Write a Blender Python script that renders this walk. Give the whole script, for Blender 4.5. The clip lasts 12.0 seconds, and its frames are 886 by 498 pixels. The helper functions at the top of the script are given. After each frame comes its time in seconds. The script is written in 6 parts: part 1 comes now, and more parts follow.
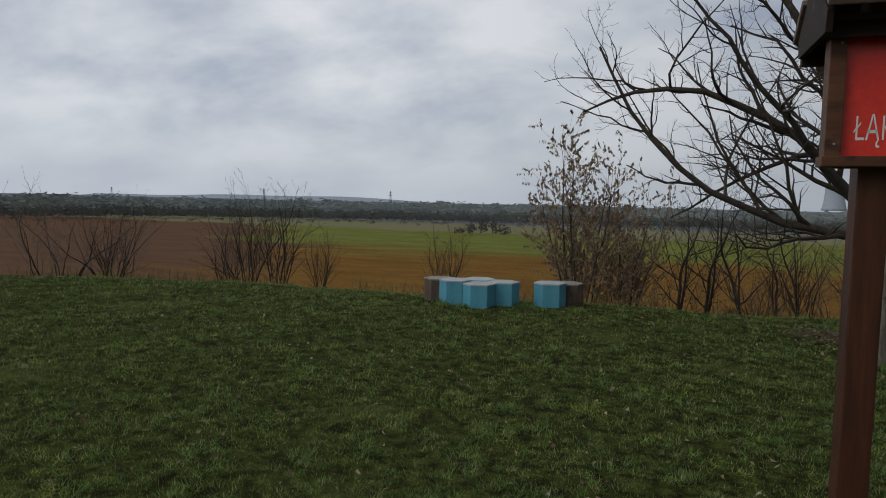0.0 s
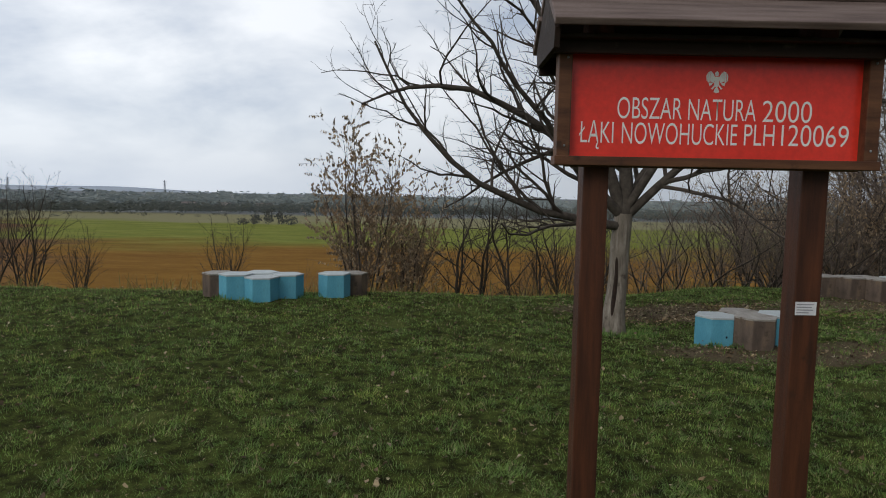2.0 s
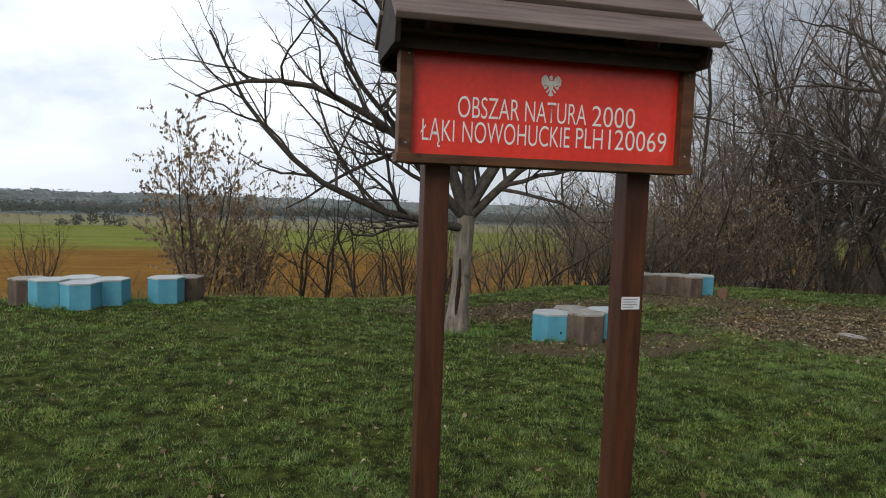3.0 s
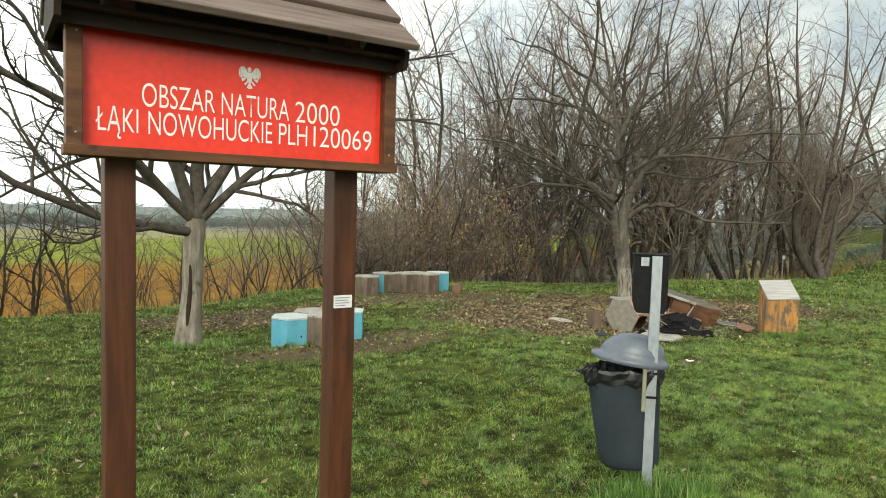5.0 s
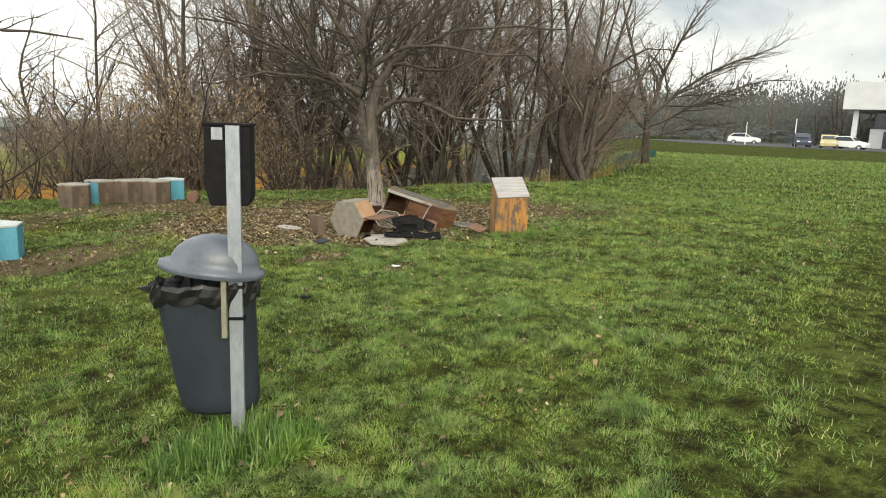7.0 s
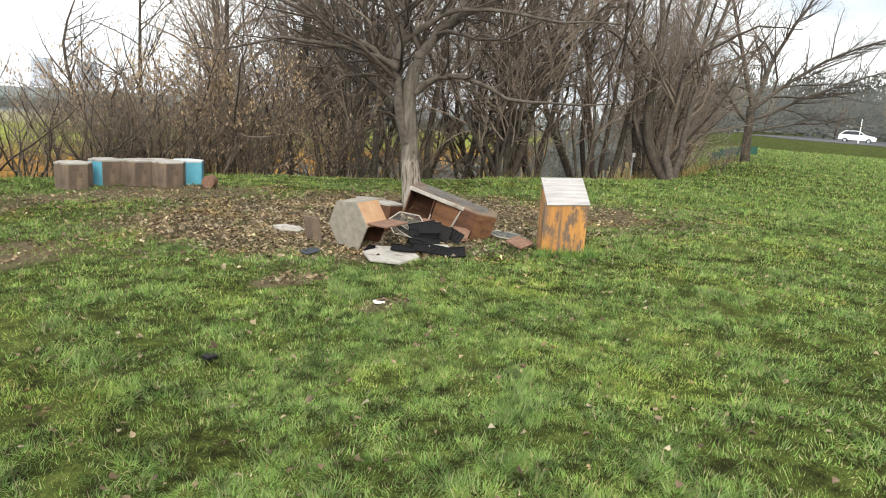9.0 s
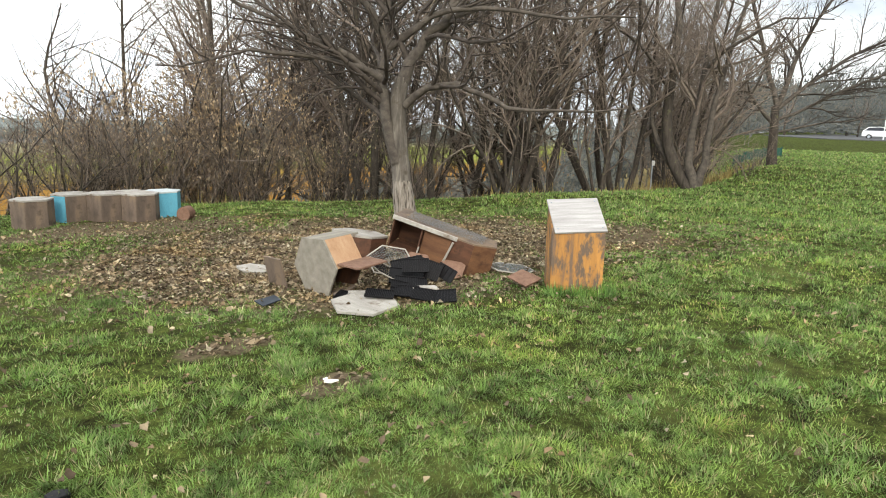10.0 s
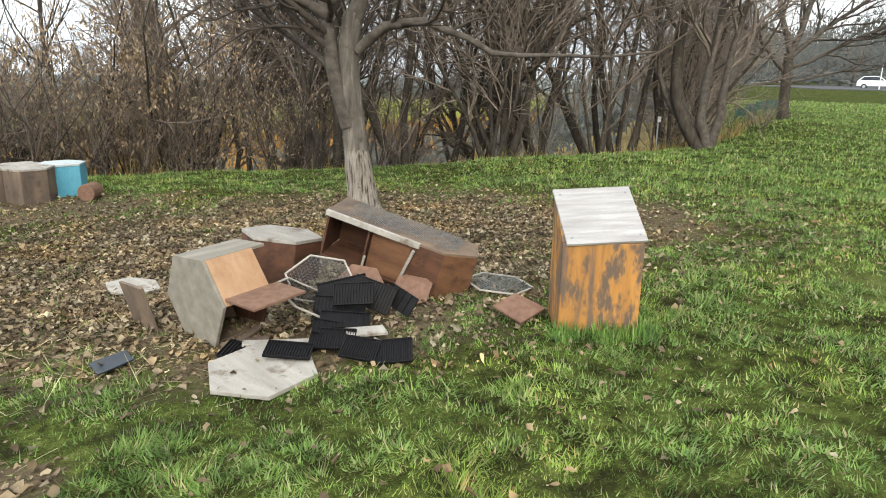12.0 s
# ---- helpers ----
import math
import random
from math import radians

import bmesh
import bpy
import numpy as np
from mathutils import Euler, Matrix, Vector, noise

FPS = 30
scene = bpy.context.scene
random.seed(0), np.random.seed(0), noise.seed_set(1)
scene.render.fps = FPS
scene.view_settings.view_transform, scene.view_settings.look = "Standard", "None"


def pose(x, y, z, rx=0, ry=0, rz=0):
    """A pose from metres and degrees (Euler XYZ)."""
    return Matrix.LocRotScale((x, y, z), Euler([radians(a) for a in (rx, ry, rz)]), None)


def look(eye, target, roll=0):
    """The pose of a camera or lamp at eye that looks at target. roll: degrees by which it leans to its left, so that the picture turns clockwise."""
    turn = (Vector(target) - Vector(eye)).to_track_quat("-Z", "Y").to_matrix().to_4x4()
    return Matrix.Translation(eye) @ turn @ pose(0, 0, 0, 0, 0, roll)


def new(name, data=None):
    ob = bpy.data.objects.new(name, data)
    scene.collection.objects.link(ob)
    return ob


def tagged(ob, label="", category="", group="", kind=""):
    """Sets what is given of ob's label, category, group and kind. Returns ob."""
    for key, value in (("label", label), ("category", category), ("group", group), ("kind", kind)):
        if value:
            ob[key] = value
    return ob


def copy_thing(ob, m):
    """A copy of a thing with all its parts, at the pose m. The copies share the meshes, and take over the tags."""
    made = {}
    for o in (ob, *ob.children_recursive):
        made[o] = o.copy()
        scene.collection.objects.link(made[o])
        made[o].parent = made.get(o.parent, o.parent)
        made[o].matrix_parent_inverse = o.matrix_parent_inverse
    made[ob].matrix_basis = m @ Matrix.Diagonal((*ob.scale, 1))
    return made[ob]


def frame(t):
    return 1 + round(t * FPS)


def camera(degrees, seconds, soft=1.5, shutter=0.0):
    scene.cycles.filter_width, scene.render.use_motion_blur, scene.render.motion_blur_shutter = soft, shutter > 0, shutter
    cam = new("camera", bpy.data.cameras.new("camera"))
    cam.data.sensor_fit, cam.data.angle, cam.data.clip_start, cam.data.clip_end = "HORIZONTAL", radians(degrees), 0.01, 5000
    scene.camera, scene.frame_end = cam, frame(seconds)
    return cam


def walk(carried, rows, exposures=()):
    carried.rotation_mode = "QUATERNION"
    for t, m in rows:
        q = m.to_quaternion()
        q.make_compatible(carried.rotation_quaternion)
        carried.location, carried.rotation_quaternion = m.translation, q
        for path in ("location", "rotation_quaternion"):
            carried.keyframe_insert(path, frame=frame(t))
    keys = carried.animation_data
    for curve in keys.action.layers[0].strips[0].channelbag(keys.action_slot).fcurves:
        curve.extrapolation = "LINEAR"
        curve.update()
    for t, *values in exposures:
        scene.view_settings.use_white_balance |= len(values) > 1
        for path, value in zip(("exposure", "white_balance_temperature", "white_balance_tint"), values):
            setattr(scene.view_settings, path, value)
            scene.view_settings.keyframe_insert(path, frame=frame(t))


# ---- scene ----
cam = camera(66.6, 12.0, soft=1.0)
PATH = [
    (0, (-0.005, 0.039, 1.634), (-0.611, 1.937, 1.472), 1.1),
    (0.5, (-0.022, 0.024, 1.687), (-0.486, 1.961, 1.511), 1.0),
    (1, (0.032, 0.031, 1.696), (-0.261, 2.003, 1.535), 0.8),
    (1.5, (0.066, -0.004, 1.669), (-0.085, 1.984, 1.516), 1.2),
    (2, (0.077, -0.011, 1.655), (0.084, 1.981, 1.474), 1.1),
    (2.5, (0.096, 0.026, 1.654), (0.347, 2.003, 1.477), 2.1),
    (3, (0.11, 0.067, 1.635), (0.564, 2.008, 1.473), 2.0),
    (3.2, (0.08, 0.044, 1.634), (0.642, 1.957, 1.48), 2.0),
    (4.8, (0.295, 0.079, 1.634), (1.354, 1.77, 1.49), 2.4),
    (5, (0.311, 0.064, 1.619), (1.426, 1.72, 1.49), 1.7),
    (5.5, (0.495, 0.031, 1.547), (1.796, 1.538, 1.36), -0.9),
    (6, (0.891, -0.085, 1.515), (2.24, 1.384, 1.366), 1.8),
    (6.5, (1.346, -0.03, 1.431), (2.783, 1.346, 1.225), 1.9),
    (6.7, (1.573, 0.02, 1.414), (3.07, 1.302, 1.074), 2.2),
    (8.3, (3.188, 0.540, 1.397), (4.662, 1.814, 0.977), 1.0),
    (8.5, (3.368, 0.678, 1.390), (4.699, 2.115, 0.989), 1.7),
    (9, (3.674, 0.979, 1.378), (5.007, 2.41, 0.959), 3.9),
    (9.5, (4.129, 1.235, 1.375), (5.58, 2.565, 1.023), 1.9),
    (10, (4.584, 1.614, 1.374), (5.878, 3.09, 0.992), 1.4),
    (10.5, (4.913, 1.963, 1.389), (6.233, 3.411, 0.988), 0.1),
    (11, (5.344, 2.254, 1.374), (6.65, 3.721, 0.994), 1.0),
    (11.5, (5.648, 2.563, 1.353), (6.922, 4.042, 0.921), 4.4),
    (12, (5.936, 2.888, 1.347), (7.24, 4.316, 0.835), 1.0),
]
EXPOSURES = [(0, -1.2, 6600, 10), (1.5, -0.88, 6600, 10), (2.5, -0.52, 6650, 9), (3.2, -0.2, 6700, 9), (5.0, 0.78, 7450, -2), (6.5, 0.74, 7650, 3), (9.0, 1.18, 7100, 7), (10.5, 1.08, 7000, 6), (12, 1.10, 6900, 6)]
walk(cam, [(t, look(eye, target, roll)) for t, eye, target, roll in PATH], EXPOSURES)

# ---- world, sun ----
world = bpy.data.worlds.new("overcast_sky")
scene.world = world
world.use_nodes = True
wn, wl = world.node_tree.nodes, world.node_tree.links
wn.clear()


def wnode(kind, **values):
    n = wn.new(kind)
    for key, value in values.items():
        n.inputs[key].default_value = value
    return n


w_out = wnode("ShaderNodeOutputWorld")
w_bg = wnode("ShaderNodeBackground")
w_bg.inputs["Strength"].default_value = 1.0
w_sky = wn.new("ShaderNodeTexSky")
w_sky.sky_type = "NISHITA"
w_sky.sun_disc = False
w_sky.sun_elevation = radians(30)
w_sky.sun_rotation = radians(-144)
w_sky.air_density, w_sky.dust_density = 1.0, 2.0
w_dim = wn.new("ShaderNodeVectorMath")
w_dim.operation = "SCALE"
w_dim.inputs["Scale"].default_value = 0.1
w_co = wn.new("ShaderNodeTexCoord")
w_sep = wn.new("ShaderNodeSeparateXYZ")
w_up = wn.new("ShaderNodeMath")
w_up.operation = "MAXIMUM"
w_up.inputs[1].default_value = 0.0
w_add = wn.new("ShaderNodeMath")
w_add.operation = "ADD"
w_add.inputs[1].default_value = 0.42
w_div = wn.new("ShaderNodeVectorMath")
w_div.operation = "DIVIDE"
w_cmb = wn.new("ShaderNodeCombineXYZ")
w_map = wn.new("ShaderNodeMapping")
w_map.inputs["Location"].default_value = (2.2, 0.7, 0)
w_map.inputs["Scale"].default_value = (1.9, 2.3, 1.2)
w_noise = wnode("ShaderNodeTexNoise", Scale=1.0, Detail=6.0, Roughness=0.52, Distortion=0.15)
w_ramp = wn.new("ShaderNodeValToRGB")
w_ramp.color_ramp.elements[0].position = 0.36
w_ramp.color_ramp.elements[0].color = (0.40, 0.46, 0.57, 1)
w_ramp.color_ramp.elements[1].position = 0.59
w_ramp.color_ramp.elements[1].color = (0.80, 0.83, 0.88, 1)
w_mid = w_ramp.color_ramp.elements.new(0.47)
w_mid.color = (0.60, 0.645, 0.72, 1)
w_low = wn.new("ShaderNodeMapRange")
for key, value in (("From Min", 0.0), ("From Max", 0.17), ("To Min", 0.85), ("To Max", 0.0)):
    w_low.inputs[key].default_value = value
w_veil = wn.new("ShaderNodeMix")
w_veil.data_type = "RGBA"
w_veil.inputs["B"].default_value = (0.56, 0.62, 0.71, 1)
w_mix = wn.new("ShaderNodeMix")
w_mix.data_type = "RGBA"
w_mix.inputs["Factor"].default_value = 0.9
wl.new(w_co.outputs["Generated"], w_sep.inputs[0])
wl.new(w_sep.outputs["Z"], w_up.inputs[0])
wl.new(w_up.outputs[0], w_add.inputs[0])
for axis in range(3):
    wl.new(w_add.outputs[0], w_cmb.inputs[axis])
wl.new(w_co.outputs["Generated"], w_div.inputs[0])
wl.new(w_cmb.outputs[0], w_div.inputs[1])
wl.new(w_div.outputs[0], w_map.inputs["Vector"])
wl.new(w_map.outputs[0], w_noise.inputs["Vector"])
wl.new(w_noise.outputs["Fac"], w_ramp.inputs["Fac"])
wl.new(w_sep.outputs["Z"], w_low.inputs["Value"])
wl.new(w_low.outputs["Result"], w_veil.inputs["Factor"])
wl.new(w_ramp.outputs["Color"], w_veil.inputs["A"])
wl.new(w_sky.outputs["Color"], w_dim.inputs[0])
wl.new(w_dim.outputs["Vector"], w_mix.inputs["A"])
wl.new(w_veil.outputs["Result"], w_mix.inputs["B"])
# the cloud layer is thinner, and so brighter, towards the west
w_dot = wn.new("ShaderNodeVectorMath")
w_dot.operation = "DOT_PRODUCT"
w_dot.inputs[1].default_value = (-0.78, 0.50, 0.38)
w_glow = wn.new("ShaderNodeMapRange")
w_glow.interpolation_type = "SMOOTHSTEP"
for key, value in (("From Min", -0.35), ("From Max", 1.0), ("To Min", 0.86), ("To Max", 2.15)):
    w_glow.inputs[key].default_value = value
w_lit = wn.new("ShaderNodeVectorMath")
w_lit.operation = "SCALE"
wl.new(w_co.outputs["Generated"], w_dot.inputs[0])
wl.new(w_dot.outputs["Value"], w_glow.inputs["Value"])
wl.new(w_glow.outputs["Result"], w_lit.inputs["Scale"])
wl.new(w_mix.outputs["Result"], w_lit.inputs[0])
wl.new(w_lit.outputs["Vector"], w_bg.inputs["Color"])
wl.new(w_bg.outputs[0], w_out.inputs["Surface"])

sun = new("sun", bpy.data.lights.new("sun", "SUN"))
sun.data.energy, sun.data.angle, sun.data.color = 1.45, radians(30), (1.0, 0.96, 0.9)
sun.matrix_world = look((0, 0, 30), (0.58 * 20, 0.81 * 20, 30 - 11.5))


# ---- materials ----
def material(name, rough=0.8, metal=0.0, spec=0.3):
    m = bpy.data.materials.new(name)
    m.use_nodes = True
    b = m.node_tree.nodes["Principled BSDF"]
    b.inputs["Roughness"].default_value = rough
    b.inputs["Metallic"].default_value = metal
    b.inputs["Specular IOR Level"].default_value = spec
    return m, m.node_tree.nodes, m.node_tree.links, b


def coords(nodes, links, scale, source="Object"):
    co = nodes.new("ShaderNodeTexCoord")
    mp = nodes.new("ShaderNodeMapping")
    mp.inputs["Scale"].default_value = scale
    links.new(co.outputs[source], mp.inputs["Vector"])
    return mp.outputs[0]


def noise_node(nodes, links, vec, scale, detail=4.0, rough=0.55, distortion=0.0):
    n = nodes.new("ShaderNodeTexNoise")
    for key, value in (("Scale", scale), ("Detail", detail), ("Roughness", rough), ("Distortion", distortion)):
        n.inputs[key].default_value = value
    links.new(vec, n.inputs["Vector"])
    return n.outputs["Fac"]


def ramp(nodes, links, fac, stops):
    r = nodes.new("ShaderNodeValToRGB")
    e = r.color_ramp.elements
    while len(e) < len(stops):
        e.new(0.5)
    for el, (p, c) in zip(e, stops):
        el.position, el.color = p, (*c, 1)
    links.new(fac, r.inputs["Fac"])
    return r.outputs["Color"]


def blend(nodes, links, fac, a, b, mode="MIX"):
    m = nodes.new("ShaderNodeMix")
    m.data_type, m.blend_type = "RGBA", mode
    for key, value in (("Factor", fac), ("A", a), ("B", b)):
        if isinstance(value, (int, float)):
            m.inputs[key].default_value = value
        elif isinstance(value, tuple):
            m.inputs[key].default_value = (*value, 1)
        else:
            links.new(value, m.inputs[key])
    return m.outputs["Result"]


def maths(nodes, links, op, a, b=0.0, clamp=False):
    m = nodes.new("ShaderNodeMath")
    m.operation, m.use_clamp = op, clamp
    for i, value in enumerate((a, b)):
        if isinstance(value, (int, float)):
            m.inputs[i].default_value = value
        else:
            links.new(value, m.inputs[i])
    return m.outputs[0]


def span(nodes, links, value, lo, hi):
    m = nodes.new("ShaderNodeMapRange")
    m.interpolation_type = "SMOOTHSTEP"
    m.inputs["From Min"].default_value, m.inputs["From Max"].default_value = lo, hi
    links.new(value, m.inputs["Value"])
    return m.outputs["Result"]


def bump(nodes, links, b, height, strength=0.3, distance=0.01):
    n = nodes.new("ShaderNodeBump")
    n.inputs["Strength"].default_value, n.inputs["Distance"].default_value = strength, distance
    links.new(height, n.inputs["Height"])
    links.new(n.outputs[0], b.inputs["Normal"])


def worn(name, stops, grain=(6, 6, 6), scale=4.0, rough=0.75, metal=0.0, fine=40.0, dirt=(0.1, 0.08, 0.06), dirt_at=(0.58, 0.75), relief=0.25, spec=0.3, vary=0.0, dirt_grain=(1, 1, 1)):
    """A painted, wooden or plastic surface: broad colour drift along the grain, fine grain, and dirt in patches."""
    m, nodes, links, b = material(name, rough, metal, spec)
    v = coords(nodes, links, grain)
    broad = noise_node(nodes, links, v, scale, 5.0)
    color = ramp(nodes, links, broad, stops)
    v2 = coords(nodes, links, dirt_grain)
    spots = noise_node(nodes, links, v2, 7.0, 6.0, 0.65)
    color = blend(nodes, links, span(nodes, links, spots, *dirt_at), color, dirt)
    small = noise_node(nodes, links, v, fine, 3.0)
    color = blend(nodes, links, 0.22, color, ramp(nodes, links, small, [(0.3, (0.25, 0.25, 0.25)), (0.7, (1, 1, 1))]), "MULTIPLY")
    if vary:
        info = nodes.new("ShaderNodeObjectInfo")
        color = blend(nodes, links, vary, color, ramp(nodes, links, info.outputs["Random"], [(0.0, (0.35, 0.35, 0.37)), (1.0, (1, 1, 1))]), "MULTIPLY")
    links.new(color, b.inputs["Base Color"])
    bump(nodes, links, b, small, relief, 0.006)
    return m


M_STAIN = worn("stained_pine", [(0.3, (0.036, 0.013, 0.007)), (0.7, (0.108, 0.036, 0.015))], grain=(14, 14, 1.2), scale=2.0, rough=0.55, dirt=(0.04, 0.018, 0.01))
M_FRAME = worn("stained_frame_wood", [(0.3, (0.07, 0.029, 0.015)), (0.7, (0.165, 0.072, 0.034))], grain=(1.5, 14, 14), scale=2.0, rough=0.6, dirt=(0.035, 0.018, 0.011))
M_ROOF = worn("weathered_roof_boards", [(0.3, (0.105, 0.072, 0.062)), (0.7, (0.215, 0.160, 0.140))], grain=(1.2, 14, 14), scale=2.5, rough=0.7, dirt=(0.20, 0.19, 0.17), dirt_at=(0.66, 0.82))
M_RED = worn("red_sign_enamel", [(0.3, (0.78, 0.040, 0.024)), (0.7, (0.84, 0.050, 0.030))], grain=(1, 1, 1), rough=0.28, dirt=(0.56, 0.04, 0.028), dirt_at=(0.7, 0.9), relief=0.02, spec=0.45)
# wood with shade put into its colour, for the eave and the trunk split
M_DARK = worn("shade_darkened_wood", [(0.3, (0.016, 0.009, 0.006)), (0.7, (0.034, 0.018, 0.011))], grain=(1.5, 14, 14), scale=2.0, rough=0.75)
M_WHITE = worn("white_print", [(0.3, (0.72, 0.70, 0.66)), (0.7, (0.8, 0.79, 0.76))], rough=0.5, dirt_at=(0.8, 0.95), relief=0.02)
M_PRINT = worn("bright_white_print", [(0.3, (0.86, 0.85, 0.83)), (0.7, (0.9, 0.89, 0.87))], rough=0.45, dirt_at=(0.9, 1.0), relief=0.0)
M_STICK = worn("paper_label", [(0.3, (0.66, 0.67, 0.70)), (0.7, (0.76, 0.77, 0.8))], rough=0.5, dirt_at=(0.75, 0.95), relief=0.02)
M_INK = worn("grey_ink", [(0.3, (0.25, 0.25, 0.28)), (0.7, (0.32, 0.32, 0.35))], rough=0.6, relief=0.0)
M_BLUE = worn("turquoise_paint", [(0.3, (0.085, 0.335, 0.465)), (0.7, (0.135, 0.43, 0.56))], grain=(2, 2, 1), scale=3.0, rough=0.6, dirt=(0.10, 0.20, 0.22), dirt_at=(0.60, 0.8), vary=0.25)
M_BOARD = worn("weathered_plywood", [(0.3, (0.090, 0.068, 0.055)), (0.5, (0.155, 0.115, 0.088)), (0.72, (0.235, 0.165, 0.108))], grain=(3.5, 3.5, 1.0), scale=2.2, rough=0.8, dirt=(0.060, 0.046, 0.036), dirt_at=(0.52, 0.74), vary=0.35)
M_LID = worn("bleached_lid_board", [(0.3, (0.29, 0.268, 0.238)), (0.7, (0.42, 0.395, 0.355))], grain=(8, 1.5, 8), scale=2.5, rough=0.7, dirt=(0.17, 0.13, 0.10), dirt_at=(0.53, 0.68), vary=0.25)
M_LIDBLUE = worn("bleached_blue_white_lid", [(0.3, (0.42, 0.47, 0.48)), (0.7, (0.56, 0.61, 0.62))], grain=(3, 3, 3), scale=2.5, rough=0.6, dirt=(0.28, 0.28, 0.26), dirt_at=(0.60, 0.8), vary=0.2)
M_ORANGE = worn("peeling_orange_varnish", [(0.36, (0.15, 0.10, 0.07)), (0.45, (0.33, 0.155, 0.045)), (0.62, (0.47, 0.225, 0.06)), (0.75, (0.30, 0.13, 0.04))], grain=(9, 9, 0.9), scale=1.6, rough=0.6, dirt=(0.12, 0.085, 0.062), dirt_at=(0.46, 0.60), dirt_grain=(2.2, 2.2, 0.8))
M_TAN = worn("orange_plywood_inside", [(0.3, (0.30, 0.165, 0.09)), (0.7, (0.42, 0.27, 0.165))], grain=(8, 1.2, 8), scale=2.0, rough=0.75, dirt=(0.28, 0.16, 0.09), dirt_at=(0.55, 0.75))
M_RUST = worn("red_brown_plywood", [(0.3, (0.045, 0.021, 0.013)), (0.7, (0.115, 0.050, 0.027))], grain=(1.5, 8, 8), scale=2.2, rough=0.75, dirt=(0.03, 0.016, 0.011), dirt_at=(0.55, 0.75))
M_CELL = worn("orange_brown_plywood", [(0.3, (0.085, 0.038, 0.019)), (0.7, (0.175, 0.085, 0.042))], grain=(1.5, 8, 8), scale=2.2, rough=0.75, dirt=(0.06, 0.03, 0.018), dirt_at=(0.56, 0.75))
M_TERRA = worn("terracotta_hardboard", [(0.3, (0.135, 0.074, 0.050)), (0.7, (0.215, 0.125, 0.087))], rough=0.8, dirt=(0.14, 0.085, 0.06), dirt_at=(0.58, 0.8))
M_PALE = worn("pale_grey_plywood", [(0.3, (0.165, 0.148, 0.122)), (0.7, (0.275, 0.25, 0.21))], grain=(7, 7, 1.5), scale=2.0, rough=0.8, dirt=(0.22, 0.19, 0.16), dirt_at=(0.56, 0.75))
M_BLACK = worn("black_plastic_tray", [(0.3, (0.005, 0.005, 0.006)), (0.7, (0.013, 0.012, 0.013))], rough=0.5, dirt=(0.03, 0.026, 0.023), dirt_at=(0.70, 0.9), relief=0.1, spec=0.14)
M_CASE = worn("black_box_plastic", [(0.3, (0.007, 0.007, 0.008)), (0.7, (0.014, 0.014, 0.016))], rough=0.65, dirt=(0.03, 0.03, 0.03), dirt_at=(0.7, 0.9), relief=0.05, spec=0.12)
M_BIN = worn("dark_grey_bin_plastic", [(0.3, (0.020, 0.026, 0.034)), (0.7, (0.034, 0.042, 0.054))], grain=(2, 2, 1), scale=3.0, rough=0.5, dirt=(0.085, 0.09, 0.095), dirt_at=(0.64, 0.85), relief=0.06)
M_HOOD = worn("grey_hood_plastic", [(0.3, (0.075, 0.088, 0.115)), (0.7, (0.12, 0.138, 0.172))], grain=(2, 2, 2), scale=3.0, rough=0.38, dirt=(0.2, 0.21, 0.23), dirt_at=(0.66, 0.85), relief=0.04, spec=0.5)
M_STEEL = worn("galvanised_steel", [(0.3, (0.30, 0.33, 0.37)), (0.7, (0.42, 0.45, 0.50))], grain=(8, 8, 3), scale=5.0, rough=0.5, metal=0.55, dirt=(0.22, 0.23, 0.25), dirt_at=(0.6, 0.8), relief=0.05)
M_BAG = worn("black_bin_liner", [(0.3, (0.006, 0.006, 0.007)), (0.7, (0.014, 0.014, 0.015))], rough=0.42, dirt_at=(0.9, 1.0), relief=0.1, spec=0.5)
M_STRAP = worn("khaki_bracket", [(0.3, (0.20, 0.19, 0.13)), (0.7, (0.28, 0.27, 0.2))], rough=0.6, relief=0.05)
M_WIRE = worn("white_frame_strip", [(0.3, (0.30, 0.275, 0.235)), (0.7, (0.42, 0.39, 0.34))], rough=0.6, relief=0.05)
M_NET = worn("dull_wire_net", [(0.3, (0.17, 0.185, 0.19)), (0.7, (0.25, 0.265, 0.27))], rough=0.5, metal=0.4, relief=0.0)
M_BARK = worn("grey_bark", [(0.3, (0.060, 0.051, 0.043)), (0.55, (0.125, 0.109, 0.092)), (0.75, (0.24, 0.215, 0.18))], grain=(10, 10, 1.6), scale=2.2, rough=0.9, dirt=(0.075, 0.06, 0.045), dirt_at=(0.52, 0.7), relief=0.8, fine=14.0)
M_CRACKED = worn("cracked_pale_bark", [(0.36, (0.045, 0.036, 0.029)), (0.48, (0.20, 0.172, 0.145)), (0.7, (0.33, 0.295, 0.255))], grain=(22, 22, 2.6), scale=2.0, rough=0.95, dirt=(0.09, 0.075, 0.06), dirt_at=(0.6, 0.75), relief=1.0, fine=9.0)
M_BARK_PALE = worn("pale_split_bark", [(0.3, (0.12, 0.10, 0.08)), (0.55, (0.23, 0.20, 0.165)), (0.75, (0.36, 0.325, 0.275))], grain=(10, 10, 1.6), scale=2.2, rough=0.9, dirt=(0.075, 0.06, 0.045), dirt_at=(0.56, 0.72), relief=0.8, fine=14.0)
M_BARK2 = worn("brown_bark", [(0.3, (0.032, 0.026, 0.021)), (0.7, (0.090, 0.073, 0.058))], grain=(9, 9, 2), scale=2.4, rough=0.9, dirt=(0.12, 0.115, 0.06), dirt_at=(0.56, 0.72), relief=0.7, fine=14.0, vary=0.4)
